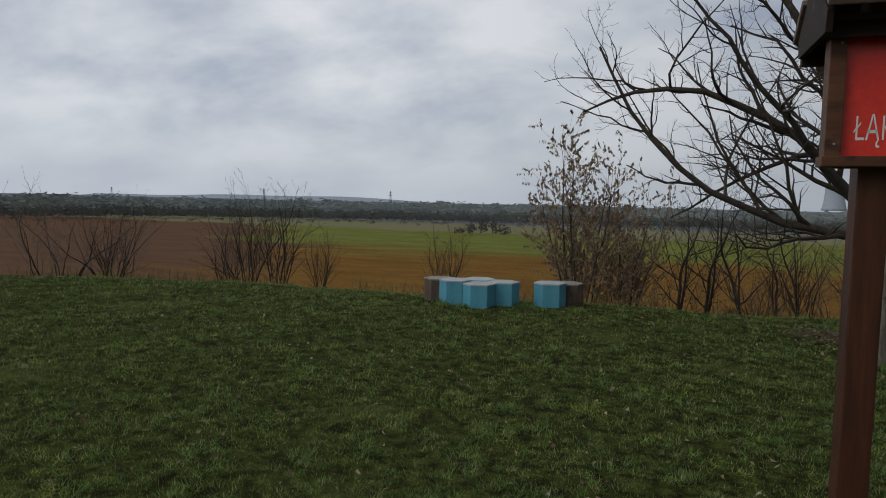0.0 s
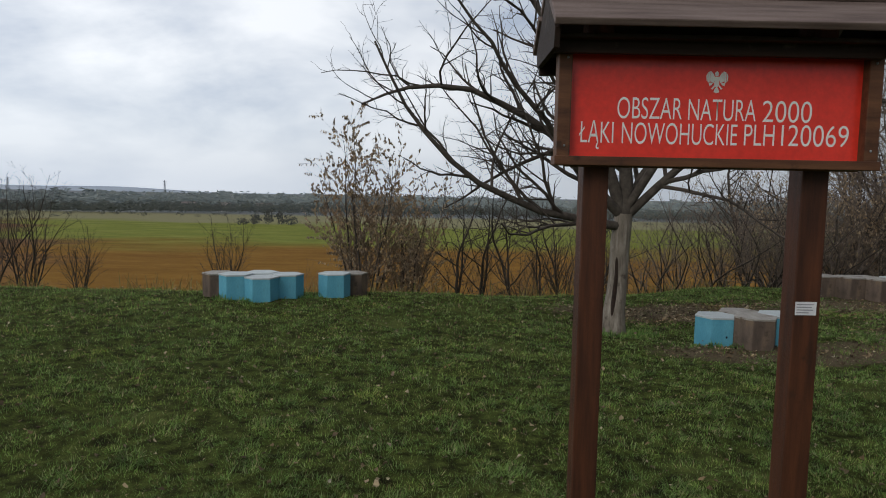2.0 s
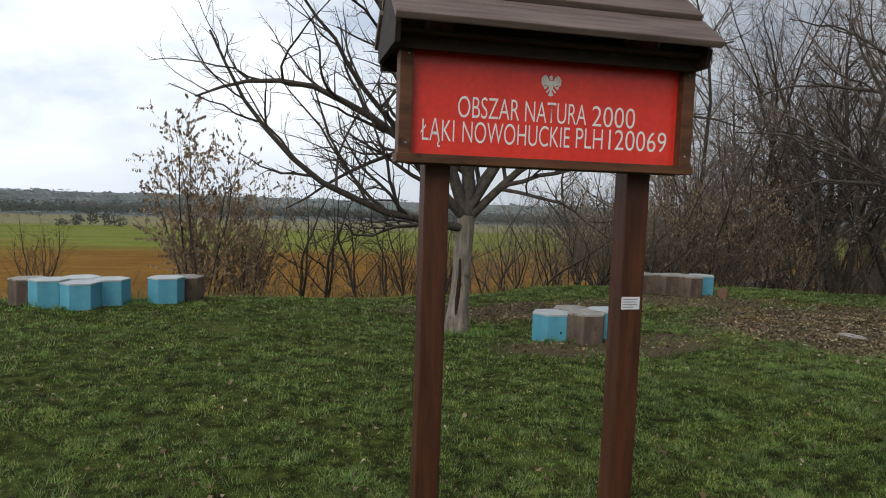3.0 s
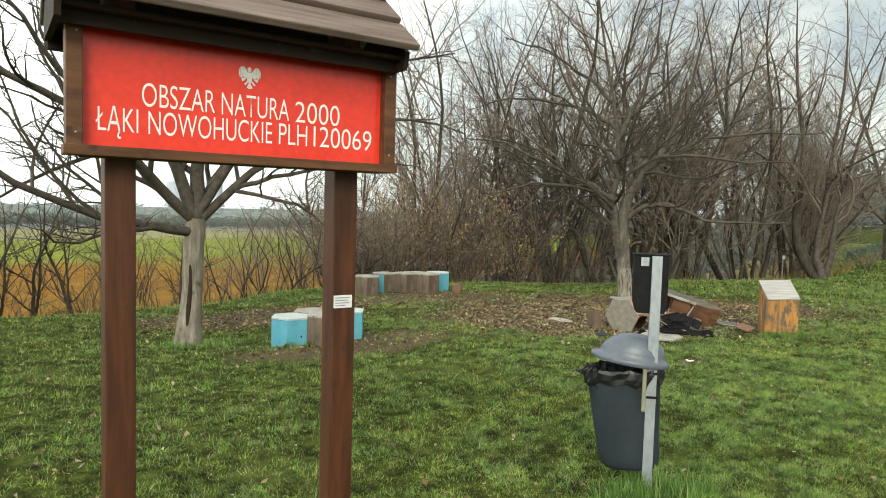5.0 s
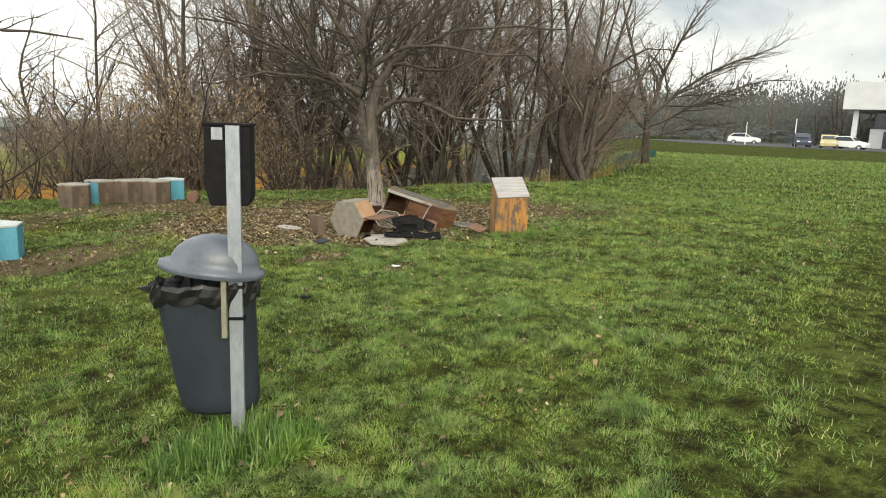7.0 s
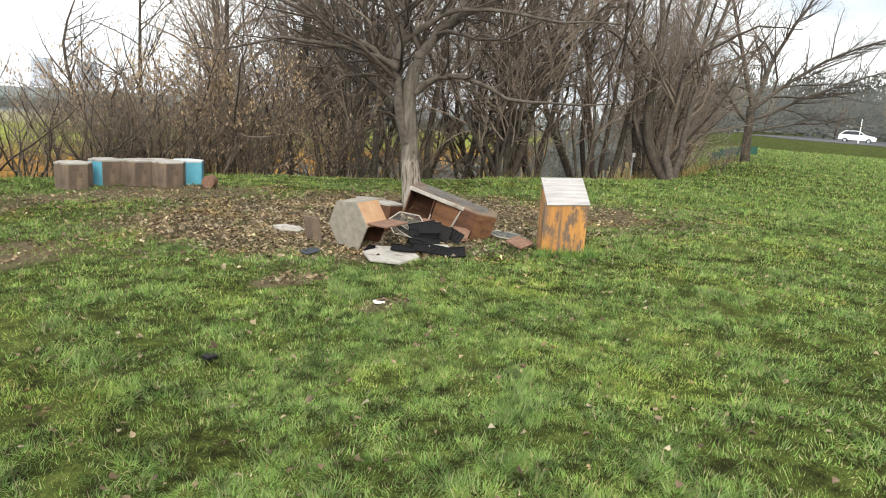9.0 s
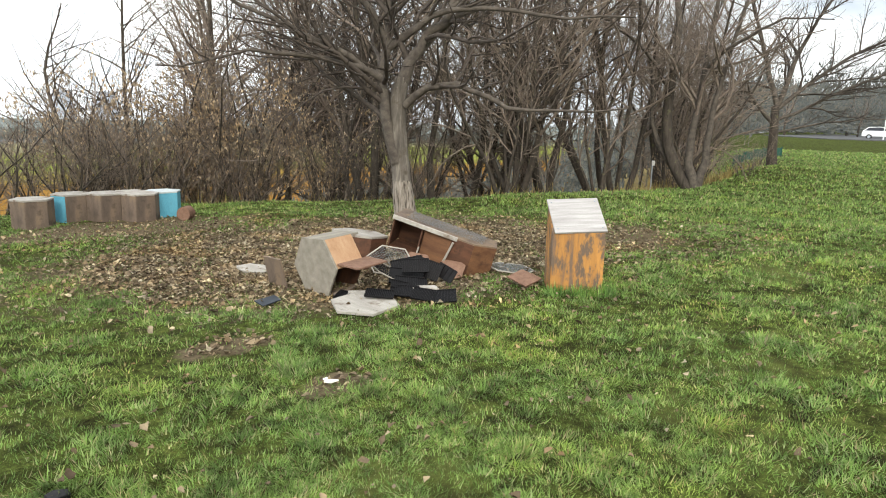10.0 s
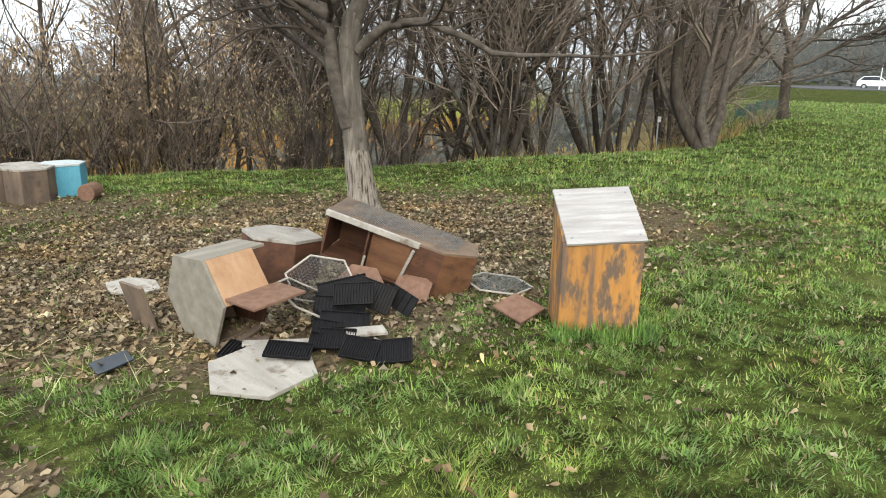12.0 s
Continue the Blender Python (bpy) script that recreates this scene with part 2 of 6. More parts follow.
M_TWIG = worn("dark_twigs", [(0.3, (0.044, 0.035, 0.029)), (0.7, (0.102, 0.082, 0.067))], scale=3.0, rough=0.85, relief=0.0, vary=0.3)
M_TWIG2 = worn("reddish_brown_twigs", [(0.3, (0.145, 0.112, 0.090)), (0.7, (0.275, 0.22, 0.18))], scale=3.0, rough=0.85, relief=0.0, vary=0.3)
M_TWIG3 = worn("tan_shrub_twigs", [(0.3, (0.17, 0.120, 0.090)), (0.7, (0.30, 0.22, 0.165))], scale=3.0, rough=0.85, relief=0.0, vary=0.2)
M_CONCRETE = worn("pale_concrete", [(0.3, (0.50, 0.51, 0.52)), (0.7, (0.60, 0.61, 0.62))], grain=(0.3, 0.3, 0.3), scale=2.0, dirt=(0.4, 0.4, 0.4), relief=0.05)
M_GLASS = worn("dark_window_band", [(0.3, (0.035, 0.04, 0.05)), (0.7, (0.06, 0.065, 0.08))], grain=(0.3, 0.3, 0.3), rough=0.15, relief=0.0, spec=0.5)
M_ASPHALT = worn("asphalt", [(0.3, (0.06, 0.06, 0.062)), (0.7, (0.085, 0.085, 0.088))], grain=(0.5, 0.5, 0.5), rough=0.9)
M_CARWHITE = worn("white_car_paint", [(0.3, (0.68, 0.69, 0.7)), (0.7, (0.74, 0.75, 0.76))], rough=0.25, dirt_at=(0.8, 1.0), relief=0.0, spec=0.5)
M_CARDARK = worn("dark_blue_car_paint", [(0.3, (0.035, 0.045, 0.07)), (0.7, (0.05, 0.06, 0.09))], rough=0.25, dirt_at=(0.8, 1.0), relief=0.0, spec=0.5)
M_TYRE = worn("tyre_rubber", [(0.3, (0.015, 0.015, 0.016)), (0.7, (0.03, 0.03, 0.03))], relief=0.0)
M_GREENNET = worn("green_fence_sheet", [(0.3, (0.010, 0.058, 0.044)), (0.7, (0.016, 0.080, 0.060))], grain=(0.5, 0.5, 0.5), relief=0.0)
M_YELLOW = worn("yellow_van_paint", [(0.3, (0.42, 0.37, 0.20)), (0.7, (0.48, 0.42, 0.24))], rough=0.3, dirt_at=(0.8, 1.0), relief=0.0)
M_LIMB = worn("dark_limb_bark", [(0.3, (0.046, 0.038, 0.032)), (0.7, (0.11, 0.093, 0.077))], grain=(6, 6, 6), scale=2.0, rough=0.9, dirt=(0.15, 0.13, 0.11), dirt_at=(0.6, 0.75), relief=0.5, fine=14.0)
M_ROOFTILE = worn("far_roof", [(0.3, (0.14, 0.125, 0.12)), (0.7, (0.20, 0.17, 0.16))], grain=(0.2, 0.2, 0.2), relief=0.0)


def island_leaf(name, stops, rough=0.75, trans=0.0, spec=0.25):
    """Leaves and blades: a colour for each island, with drift and patchy shade tones over the ground."""
    m, nodes, links, b = material(name, rough, 0.0, spec)
    geo = nodes.new("ShaderNodeNewGeometry")
    color = ramp(nodes, links, geo.outputs["Random Per Island"], stops)
    wide = noise_node(nodes, links, coords(nodes, links, (1, 1, 1)), 1.3, 5.0, 0.6)
    color = blend(nodes, links, 0.75, color, ramp(nodes, links, wide, [(0.36, (0.66, 0.74, 0.70)), (0.48, (0.84, 0.89, 0.86)), (0.56, (1.0, 1.0, 0.88)), (0.66, (1.15, 1.05, 0.72))]), "MULTIPLY")
    # patches in the colour imitate shade between tufts and light on them
    mid = noise_node(nodes, links, coords(nodes, links, (1, 1, 1)), 8.0, 5.0, 0.66)
    color = blend(nodes, links, 0.58, color, ramp(nodes, links, mid, [(0.38, (0.16, 0.17, 0.16)), (0.49, (0.90, 0.93, 0.88)), (0.60, (1.50, 1.50, 1.22))]), "MULTIPLY")
    links.new(color, b.inputs["Base Color"])
    if trans:
        t = nodes.new("ShaderNodeBsdfTranslucent")
        mix = nodes.new("ShaderNodeMixShader")
        mix.inputs["Fac"].default_value = trans
        links.new(color, t.inputs["Color"])
        links.new(b.outputs[0], mix.inputs[1])
        links.new(t.outputs[0], mix.inputs[2])
        links.new(mix.outputs[0], nodes["Material Output"].inputs["Surface"])
    return m


M_GRASS = island_leaf("grass_blades", [(0.0, (0.100, 0.158, 0.046)), (0.45, (0.188, 0.285, 0.086)), (0.74, (0.250, 0.345, 0.130)), (0.86, (0.33, 0.36, 0.19)), (0.93, (0.24, 0.185, 0.10)), (1.0, (0.44, 0.385, 0.26))], 0.7, 0.3, 0.03)
M_TUFT = island_leaf("tall_grass_blades", [(0.0, (0.085, 0.165, 0.040)), (0.7, (0.17, 0.29, 0.08)), (1.0, (0.31, 0.38, 0.16))], 0.55, 0.3)
M_DRYLEAF = island_leaf("fallen_leaves", [(0.0, (0.105, 0.072, 0.052)), (0.5, (0.21, 0.150, 0.108)), (0.88, (0.33, 0.25, 0.185)), (1.0, (0.48, 0.40, 0.31))], 0.85, 0.15, 0.06)
M_HANGLEAF = island_leaf("withered_leaves", [(0.0, (0.24, 0.17, 0.12)), (0.6, (0.43, 0.31, 0.235)), (1.0, (0.56, 0.44, 0.345))], 0.8, 0.45)
M_FARWOOD = island_leaf("far_wood_twigs", [(0.0, (0.085, 0.09, 0.10)), (0.7, (0.11, 0.112, 0.12)), (1.0, (0.13, 0.127, 0.127))], 0.95)
# twigs of the far belts: aerial haze is put into these blue-grey colours
M_HAZEWOOD = island_leaf("hazed_wood_twigs", [(0.0, (0.25, 0.285, 0.335)), (0.7, (0.30, 0.33, 0.37)), (1.0, (0.33, 0.35, 0.38))], 0.95, 0.0, 0.05)
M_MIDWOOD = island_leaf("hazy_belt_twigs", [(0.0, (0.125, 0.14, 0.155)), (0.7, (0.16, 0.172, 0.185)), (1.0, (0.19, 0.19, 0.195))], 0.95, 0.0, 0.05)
M_FARGREEN = island_leaf("far_conifers", [(0.0, (0.03, 0.042, 0.03)), (1.0, (0.07, 0.085, 0.06))], 0.95)
M_STRAW = island_leaf("dead_stalks", [(0.0, (0.30, 0.24, 0.14)), (1.0, (0.56, 0.49, 0.34))], 0.8, 0.1, 0.1)
M_REED = island_leaf("dry_slope_grass", [(0.0, (0.19, 0.13, 0.06)), (0.6, (0.30, 0.22, 0.10)), (1.0, (0.24, 0.23, 0.10))], 0.85, 0.2)


def ground_material():
    m, nodes, links, b = material("lawn_and_meadow", 0.95, 0.0, 0.02)
    co = nodes.new("ShaderNodeTexCoord").outputs["Object"]
    sep = nodes.new("ShaderNodeSeparateXYZ")
    links.new(co, sep.inputs[0])
    x, y, z = sep.outputs
    n1 = noise_node(nodes, links, co, 0.8, 5.0)
    n2 = noise_node(nodes, links, co, 8.0, 5.0, 0.66)
    n3 = noise_node(nodes, links, co, 38.0, 4.0, 0.7)
    # same noise as the blades: its dark stops paint shade into the gaps
    lawn = ramp(nodes, links, n2, [(0.34, (0.024, 0.023, 0.011)), (0.45, (0.044, 0.052, 0.016)), (0.56, (0.080, 0.102, 0.028)), (0.70, (0.125, 0.142, 0.044))])
    n4 = noise_node(nodes, links, co, 130.0, 3.0, 0.7)
    lawn = blend(nodes, links, 0.7, lawn, ramp(nodes, links, n3, [(0.3, (0.3, 0.3, 0.3)), (0.65, (1.1, 1.1, 1.0))]), "MULTIPLY")
    lawn = blend(nodes, links, 0.7, lawn, ramp(nodes, links, n4, [(0.35, (0.25, 0.25, 0.25)), (0.65, (1.4, 1.4, 1.3))]), "MULTIPLY")
    lawn = blend(nodes, links, maths(nodes, links, "MULTIPLY", span(nodes, links, n1, 0.55, 0.7), 0.5), lawn, (0.11, 0.125, 0.038))
    soil = ramp(nodes, links, n3, [(0.3, (0.060, 0.046, 0.028)), (0.7, (0.15, 0.118, 0.076))])

    def patch(cx, cy, rx, ry, wob=0.5):
        dx = maths(nodes, links, "DIVIDE", maths(nodes, links, "SUBTRACT", x, cx), rx)
        dy = maths(nodes, links, "DIVIDE", maths(nodes, links, "SUBTRACT", y, cy), ry)
        d = maths(nodes, links, "ADD", maths(nodes, links, "MULTIPLY", dx, dx), maths(nodes, links, "MULTIPLY", dy, dy))
        d = maths(nodes, links, "ADD", d, maths(nodes, links, "MULTIPLY", maths(nodes, links, "SUBTRACT", n2, 0.5), wob * 4))
        return maths(nodes, links, "SUBTRACT", 1.0, span(nodes, links, d, 0.45, 1.15))

    bare = None
    for args in BARE:
        p = patch(*args)
        bare = p if bare is None else maths(nodes, links, "MAXIMUM", bare, p)
    near = blend(nodes, links, bare, lawn, soil)
    # the meadow on the plain below: rust near the slope, green further out, ploughed brown to the west
    far_co = coords(nodes, links, (0.010, 0.022, 0.01))
    f1 = noise_node(nodes, links, far_co, 1.6, 5.0, 0.6)
    f2 = noise_node(nodes, links, coords(nodes, links, (0.05, 0.16, 0.05)), 1.2, 5.0, 0.7)
    f3 = noise_node(nodes, links, coords(nodes, links, (0.7, 0.7, 0.7)), 1.0, 5.0, 0.7)
    rust = ramp(nodes, links, f2, [(0.3, (0.165, 0.080, 0.018)), (0.7, (0.27, 0.145, 0.032))])
    green = ramp(nodes, links, f2, [(0.3, (0.130, 0.150, 0.030)), (0.55, (0.19, 0.21, 0.045)), (0.8, (0.27, 0.27, 0.09))])
    brown = ramp(nodes, links, f2, [(0.3, (0.120, 0.064, 0.036)), (0.7, (0.18, 0.100, 0.058))])
    yy = maths(nodes, links, "ADD", y, maths(nodes, links, "MULTIPLY", maths(nodes, links, "SUBTRACT", f1, 0.5), 90.0))
    plain = blend(nodes, links, span(nodes, links, yy, 150.0, 195.0), rust, green)
    west = maths(nodes, links, "ADD", maths(nodes, links, "MULTIPLY", y, 0.60), x)
    west = maths(nodes, links, "ADD", west, maths(nodes, links, "MULTIPLY", maths(nodes, links, "SUBTRACT", f1, 0.5), 150.0))
    plain = blend(nodes, links, span(nodes, links, west, 10.0, -25.0), plain, brown)
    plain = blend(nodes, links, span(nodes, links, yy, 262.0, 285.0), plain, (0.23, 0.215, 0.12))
    # distance haze mixed into the colour: the far plain pales to blue-grey
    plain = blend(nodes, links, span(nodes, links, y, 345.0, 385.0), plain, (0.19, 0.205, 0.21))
    plain = blend(nodes, links, 0.35, plain, ramp(nodes, links, f3, [(0.3, (0.45, 0.45, 0.45)), (0.7, (1, 1, 1))]), "MULTIPLY")
    bank = ramp(nodes, links, f3, [(0.3, (0.10, 0.075, 0.035)), (0.7, (0.21, 0.165, 0.075))])
    color = blend(nodes, links, span(nodes, links, z, -1.0, -0.45), bank, near)
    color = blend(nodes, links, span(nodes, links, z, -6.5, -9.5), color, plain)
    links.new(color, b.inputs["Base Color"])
    bump(nodes, links, b, n3, 0.6, 0.03)
    return m


# bare or littered spots of the lawn: centre x, y and half-axes
BARE = [
    (3.9, 7.35, 1.5, 0.68), (7.1, 10.65, 1.9, 0.75), (8.8, 7.6, 3.5, 2.5), (7.7, 5.75, 0.95, 0.65),
    (3.6, 10.2, 1.9, 0.75), (11.2, 6.6, 1.2, 1.3), (6.08, 5.14, 0.32, 0.18), (6.22, 4.26, 0.2, 0.14),
]
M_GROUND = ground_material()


# ---- building helpers ----
def part(name, bm, mat, parent=None, label="", matrix=None, smooth=False):
    me = bpy.data.meshes.new(name)
    if smooth:
        for f in bm.faces:
            f.smooth = True
    bm.to_mesh(me)
    bm.free()
    me.materials.append(mat)
    ob = new(name, me)
    if parent is not None:
        ob.parent = parent
    if matrix is not None:
        ob.matrix_local = matrix
    if label:
        tagged(ob, label)
    return ob


def share(name, ob, parent, matrix):
    """Another object on the mesh of ob."""
    c = new(name, ob.data)
    c.parent = parent
    c.matrix_local = matrix
    return c


def box(bm, size, m=None, bevel=0.0):
    r = bmesh.ops.create_cube(bm, size=1.0, matrix=(m or Matrix()) @ Matrix.Diagonal((*size, 1)))
    if bevel:
        edges = {e for v in r["verts"] for e in v.link_edges}
        bmesh.ops.bevel(bm, geom=list(edges), offset=bevel, segments=2, affect="EDGES", profile=0.6)
    return bm


def boxed(size, m=None, bevel=0.003):
    return box(bmesh.new(), size, m, bevel)


def prism(bm, outline, z0, z1, m=None, bevel=0.0):
    lo = [bm.verts.new((x, y, z0)) for x, y in outline]
    hi = [bm.verts.new((x, y, z1)) for x, y in outline]
    n = len(outline)
    faces = [bm.faces.new(hi), bm.faces.new(lo[::-1])]
    for i in range(n):
        faces.append(bm.faces.new((lo[i], lo[(i + 1) % n], hi[(i + 1) % n], hi[i])))
    if bevel:
        edges = {e for f in faces for e in f.edges}
        bmesh.ops.bevel(bm, geom=list(edges), offset=bevel, segments=2, affect="EDGES", profile=0.6)
    if m is not None:
        bmesh.ops.transform(bm, matrix=m, verts=list({v for v in bm.verts}))
    return bm


def hexagon(r):
    return [(r * math.cos(k * math.pi / 3), r * math.sin(k * math.pi / 3)) for k in range(6)]


def lathe(bm, rings, sides=32, cap_low=True, cap_high=False):
    """rings: (z, rx, ry, dx) from low to high."""
    loops = []
    for z, rx, ry, dx in rings:
        loops.append([bm.verts.new((dx + rx * math.cos(a), ry * math.sin(a), z)) for a in (2 * math.pi * k / sides for k in range(sides))])
    for a, c in zip(loops, loops[1:]):
        for k in range(sides):
            bm.faces.new((a[k], a[(k + 1) % sides], c[(k + 1) % sides], c[k]))
    if cap_low:
        bm.faces.new(loops[0][::-1])
    if cap_high:
        bm.faces.new(loops[-1])
    return bm


def raw(name, verts, loops, starts, mat, parent=None):
    """A mesh from numpy arrays: all corners, and where each face starts."""
    me = bpy.data.meshes.new(name)
    me.vertices.add(len(verts))
    me.vertices.foreach_set("co", np.asarray(verts, dtype=np.float32).ravel())
    me.loops.add(len(loops))
    me.loops.foreach_set("vertex_index", np.asarray(loops, dtype=np.int32))
    me.polygons.add(len(starts))
    me.polygons.foreach_set("loop_start", np.asarray(starts, dtype=np.int32))
    me.update(calc_edges=True)
    me.validate()
    me.materials.append(mat)
    ob = new(name, me)
    if parent is not None:
        ob.parent = parent
    return ob


def thing(name, label, category, matrix=None, group=""):
    ob = new(name)
    if matrix is not None:
        ob.matrix_basis = matrix
    return tagged(ob, label, category, group)


# ---- the ground ----
CREST_X = [-3500, -200, -40, -14, -11, -7.8, -3.4, 0.3, 2.6, 6.0, 8.5, 9.8, 12.7, 15.2, 18, 22, 28, 60, 85, 150, 3500]
CREST_Y = [260, 40, 12, 10.2, 10.9, 11.7, 11.6, 12.0, 12.8, 13.6, 13.9, 13.3, 11.9, 10.6, 9.8, 10.0, 11.8, 30, 42, 70, 900]


def height(x, y):
    x, y = np.asarray(x, dtype=float), np.asarray(y, dtype=float)
    crest = np.zeros_like(x + y)
    for k in (-1.2, -0.4, 0.4, 1.2):
        crest = crest + np.interp(x + k, CREST_X, CREST_Y) / 4
    d = (y - crest) * 0.9
    soft = np.where(d > 20, d, 0.45 * np.log1p(np.exp(np.minimum(d, 20) / 0.45)))
    drop = 14.0 * (1 - np.exp(-np.maximum(soft, 0) * 0.045))
    step = np.clip((x - 3.2) / 2.6, 0, 1)
    h = 0.10 * step * step * (3 - 2 * step)
    east = np.clip((x + 1.0) / 3.5, 0, 1)
    h = h - 0.045 * np.clip(y - 4.5, 0, 4.5) * east * np.clip((16 - x) / 4, 0.3, 1)
    h = h - 0.010 * np.clip(y - 4.5, 0, 5) * (1 - east)
    h = h - 0.10 * np.exp(-((x - 3.1) ** 2 + (y - 4.1) ** 2) / 0.9)
    h = h + 0.28 * np.exp(-((x - 24.2) ** 2 / 7.0 + (y - 10.4) ** 2 / 1.2))
    near = np.exp(-((x - 4) ** 2 + (y - 5) ** 2) / 900)
    rough = 0.018 * np.sin(2.1 * x + 0.7 * y) * np.sin(1.7 * y - 0.5 * x + 1) + 0.016 * np.sin(5.3 * x + 1.1 + 1.5 * np.sin(2.3 * y)) * np.sin(4.7 * y + 0.4 * x) + 0.009 * np.sin(9.1 * x + 2 * np.sin(3 * y)) * np.sin(8.3 * y)
    # the plain goes on falling gently to the north
    drop = drop + 0.0105 * np.maximum(y - 300, 0)
    return h - drop + rough * near * np.exp(-np.maximum(soft, 0) * 0.3)


def hz(x, y):
    return float(height(x, y))


def stretch(lo, hi, step, far_lo, far_hi, grow=1.22):
    mid = list(np.arange(lo, hi + step / 2, step))
    s, v = step, lo
    low = []
    while v > far_lo:
        s *= grow
        v -= s
        low.append(v)
    s, v = step, mid[-1]
    high = []
    while v < far_hi:
        s *= grow
        v += s
        high.append(v)
    return np.array(low[::-1] + mid + high)


def build_ground():
    xs = stretch(-14, 30, 0.28, -3600, 3600, 1.14)
    ys = stretch(-3, 18, 0.28, -3600, 3800, 1.14)
    gx, gy = np.meshgrid(xs, ys)
    verts = np.stack([gx, gy, height(gx, gy)], -1).reshape(-1, 3)
    nx, ny = len(xs), len(ys)
    i, j = np.meshgrid(np.arange(nx - 1), np.arange(ny - 1))
    a = (j * nx + i).ravel()
    quads = np.stack([a, a + 1, a + nx + 1, a + nx], -1)
    ob = raw("ground", verts, quads.ravel(), np.arange(len(quads)) * 4, M_GROUND)
    ob.data.polygons.foreach_set("use_smooth", np.ones(len(quads), dtype=bool))
    return tagged(ob, "short winter lawn falling to a wide rust and green meadow", "ground", kind="structure")


build_ground()


# ---- the sign ----
def lettering(name, text, x0, x1, base, cap, mat, parent, y):
    """Raised print: built-in font, fitted between x0 and x1 with capitals of the given height."""
    cu = bpy.data.curves.new(name, "FONT")
    cu.body, cu.extrude, cu.size, cu.offset = text, 0.0, 1.0, -0.006
    tmp = new("print_draft", cu)
    dg = bpy.context.evaluated_depsgraph_get()
    me = bpy.data.meshes.new_from_object(tmp.evaluated_get(dg))
    bpy.data.objects.remove(tmp)
    n = len(me.vertices)
    co = np.zeros(n * 3, dtype=np.float32)
    me.vertices.foreach_get("co", co)
    co = co.reshape(-1, 3)
    lo, hi = co[:, 0].min(), co[:, 0].max()
    cap0 = 0.70
    out = np.zeros_like(co)
    out[:, 0] = x0 + (co[:, 0] - lo) / (hi - lo) * (x1 - x0)
    out[:, 1] = y
    out[:, 2] = base + co[:, 1] / cap0 * cap
    me.vertices.foreach_set("co", out.ravel())
    me.name = name
    me.materials.clear()
    me.materials.append(mat)
    ob = new(name, me)
    ob.parent = parent
    return ob


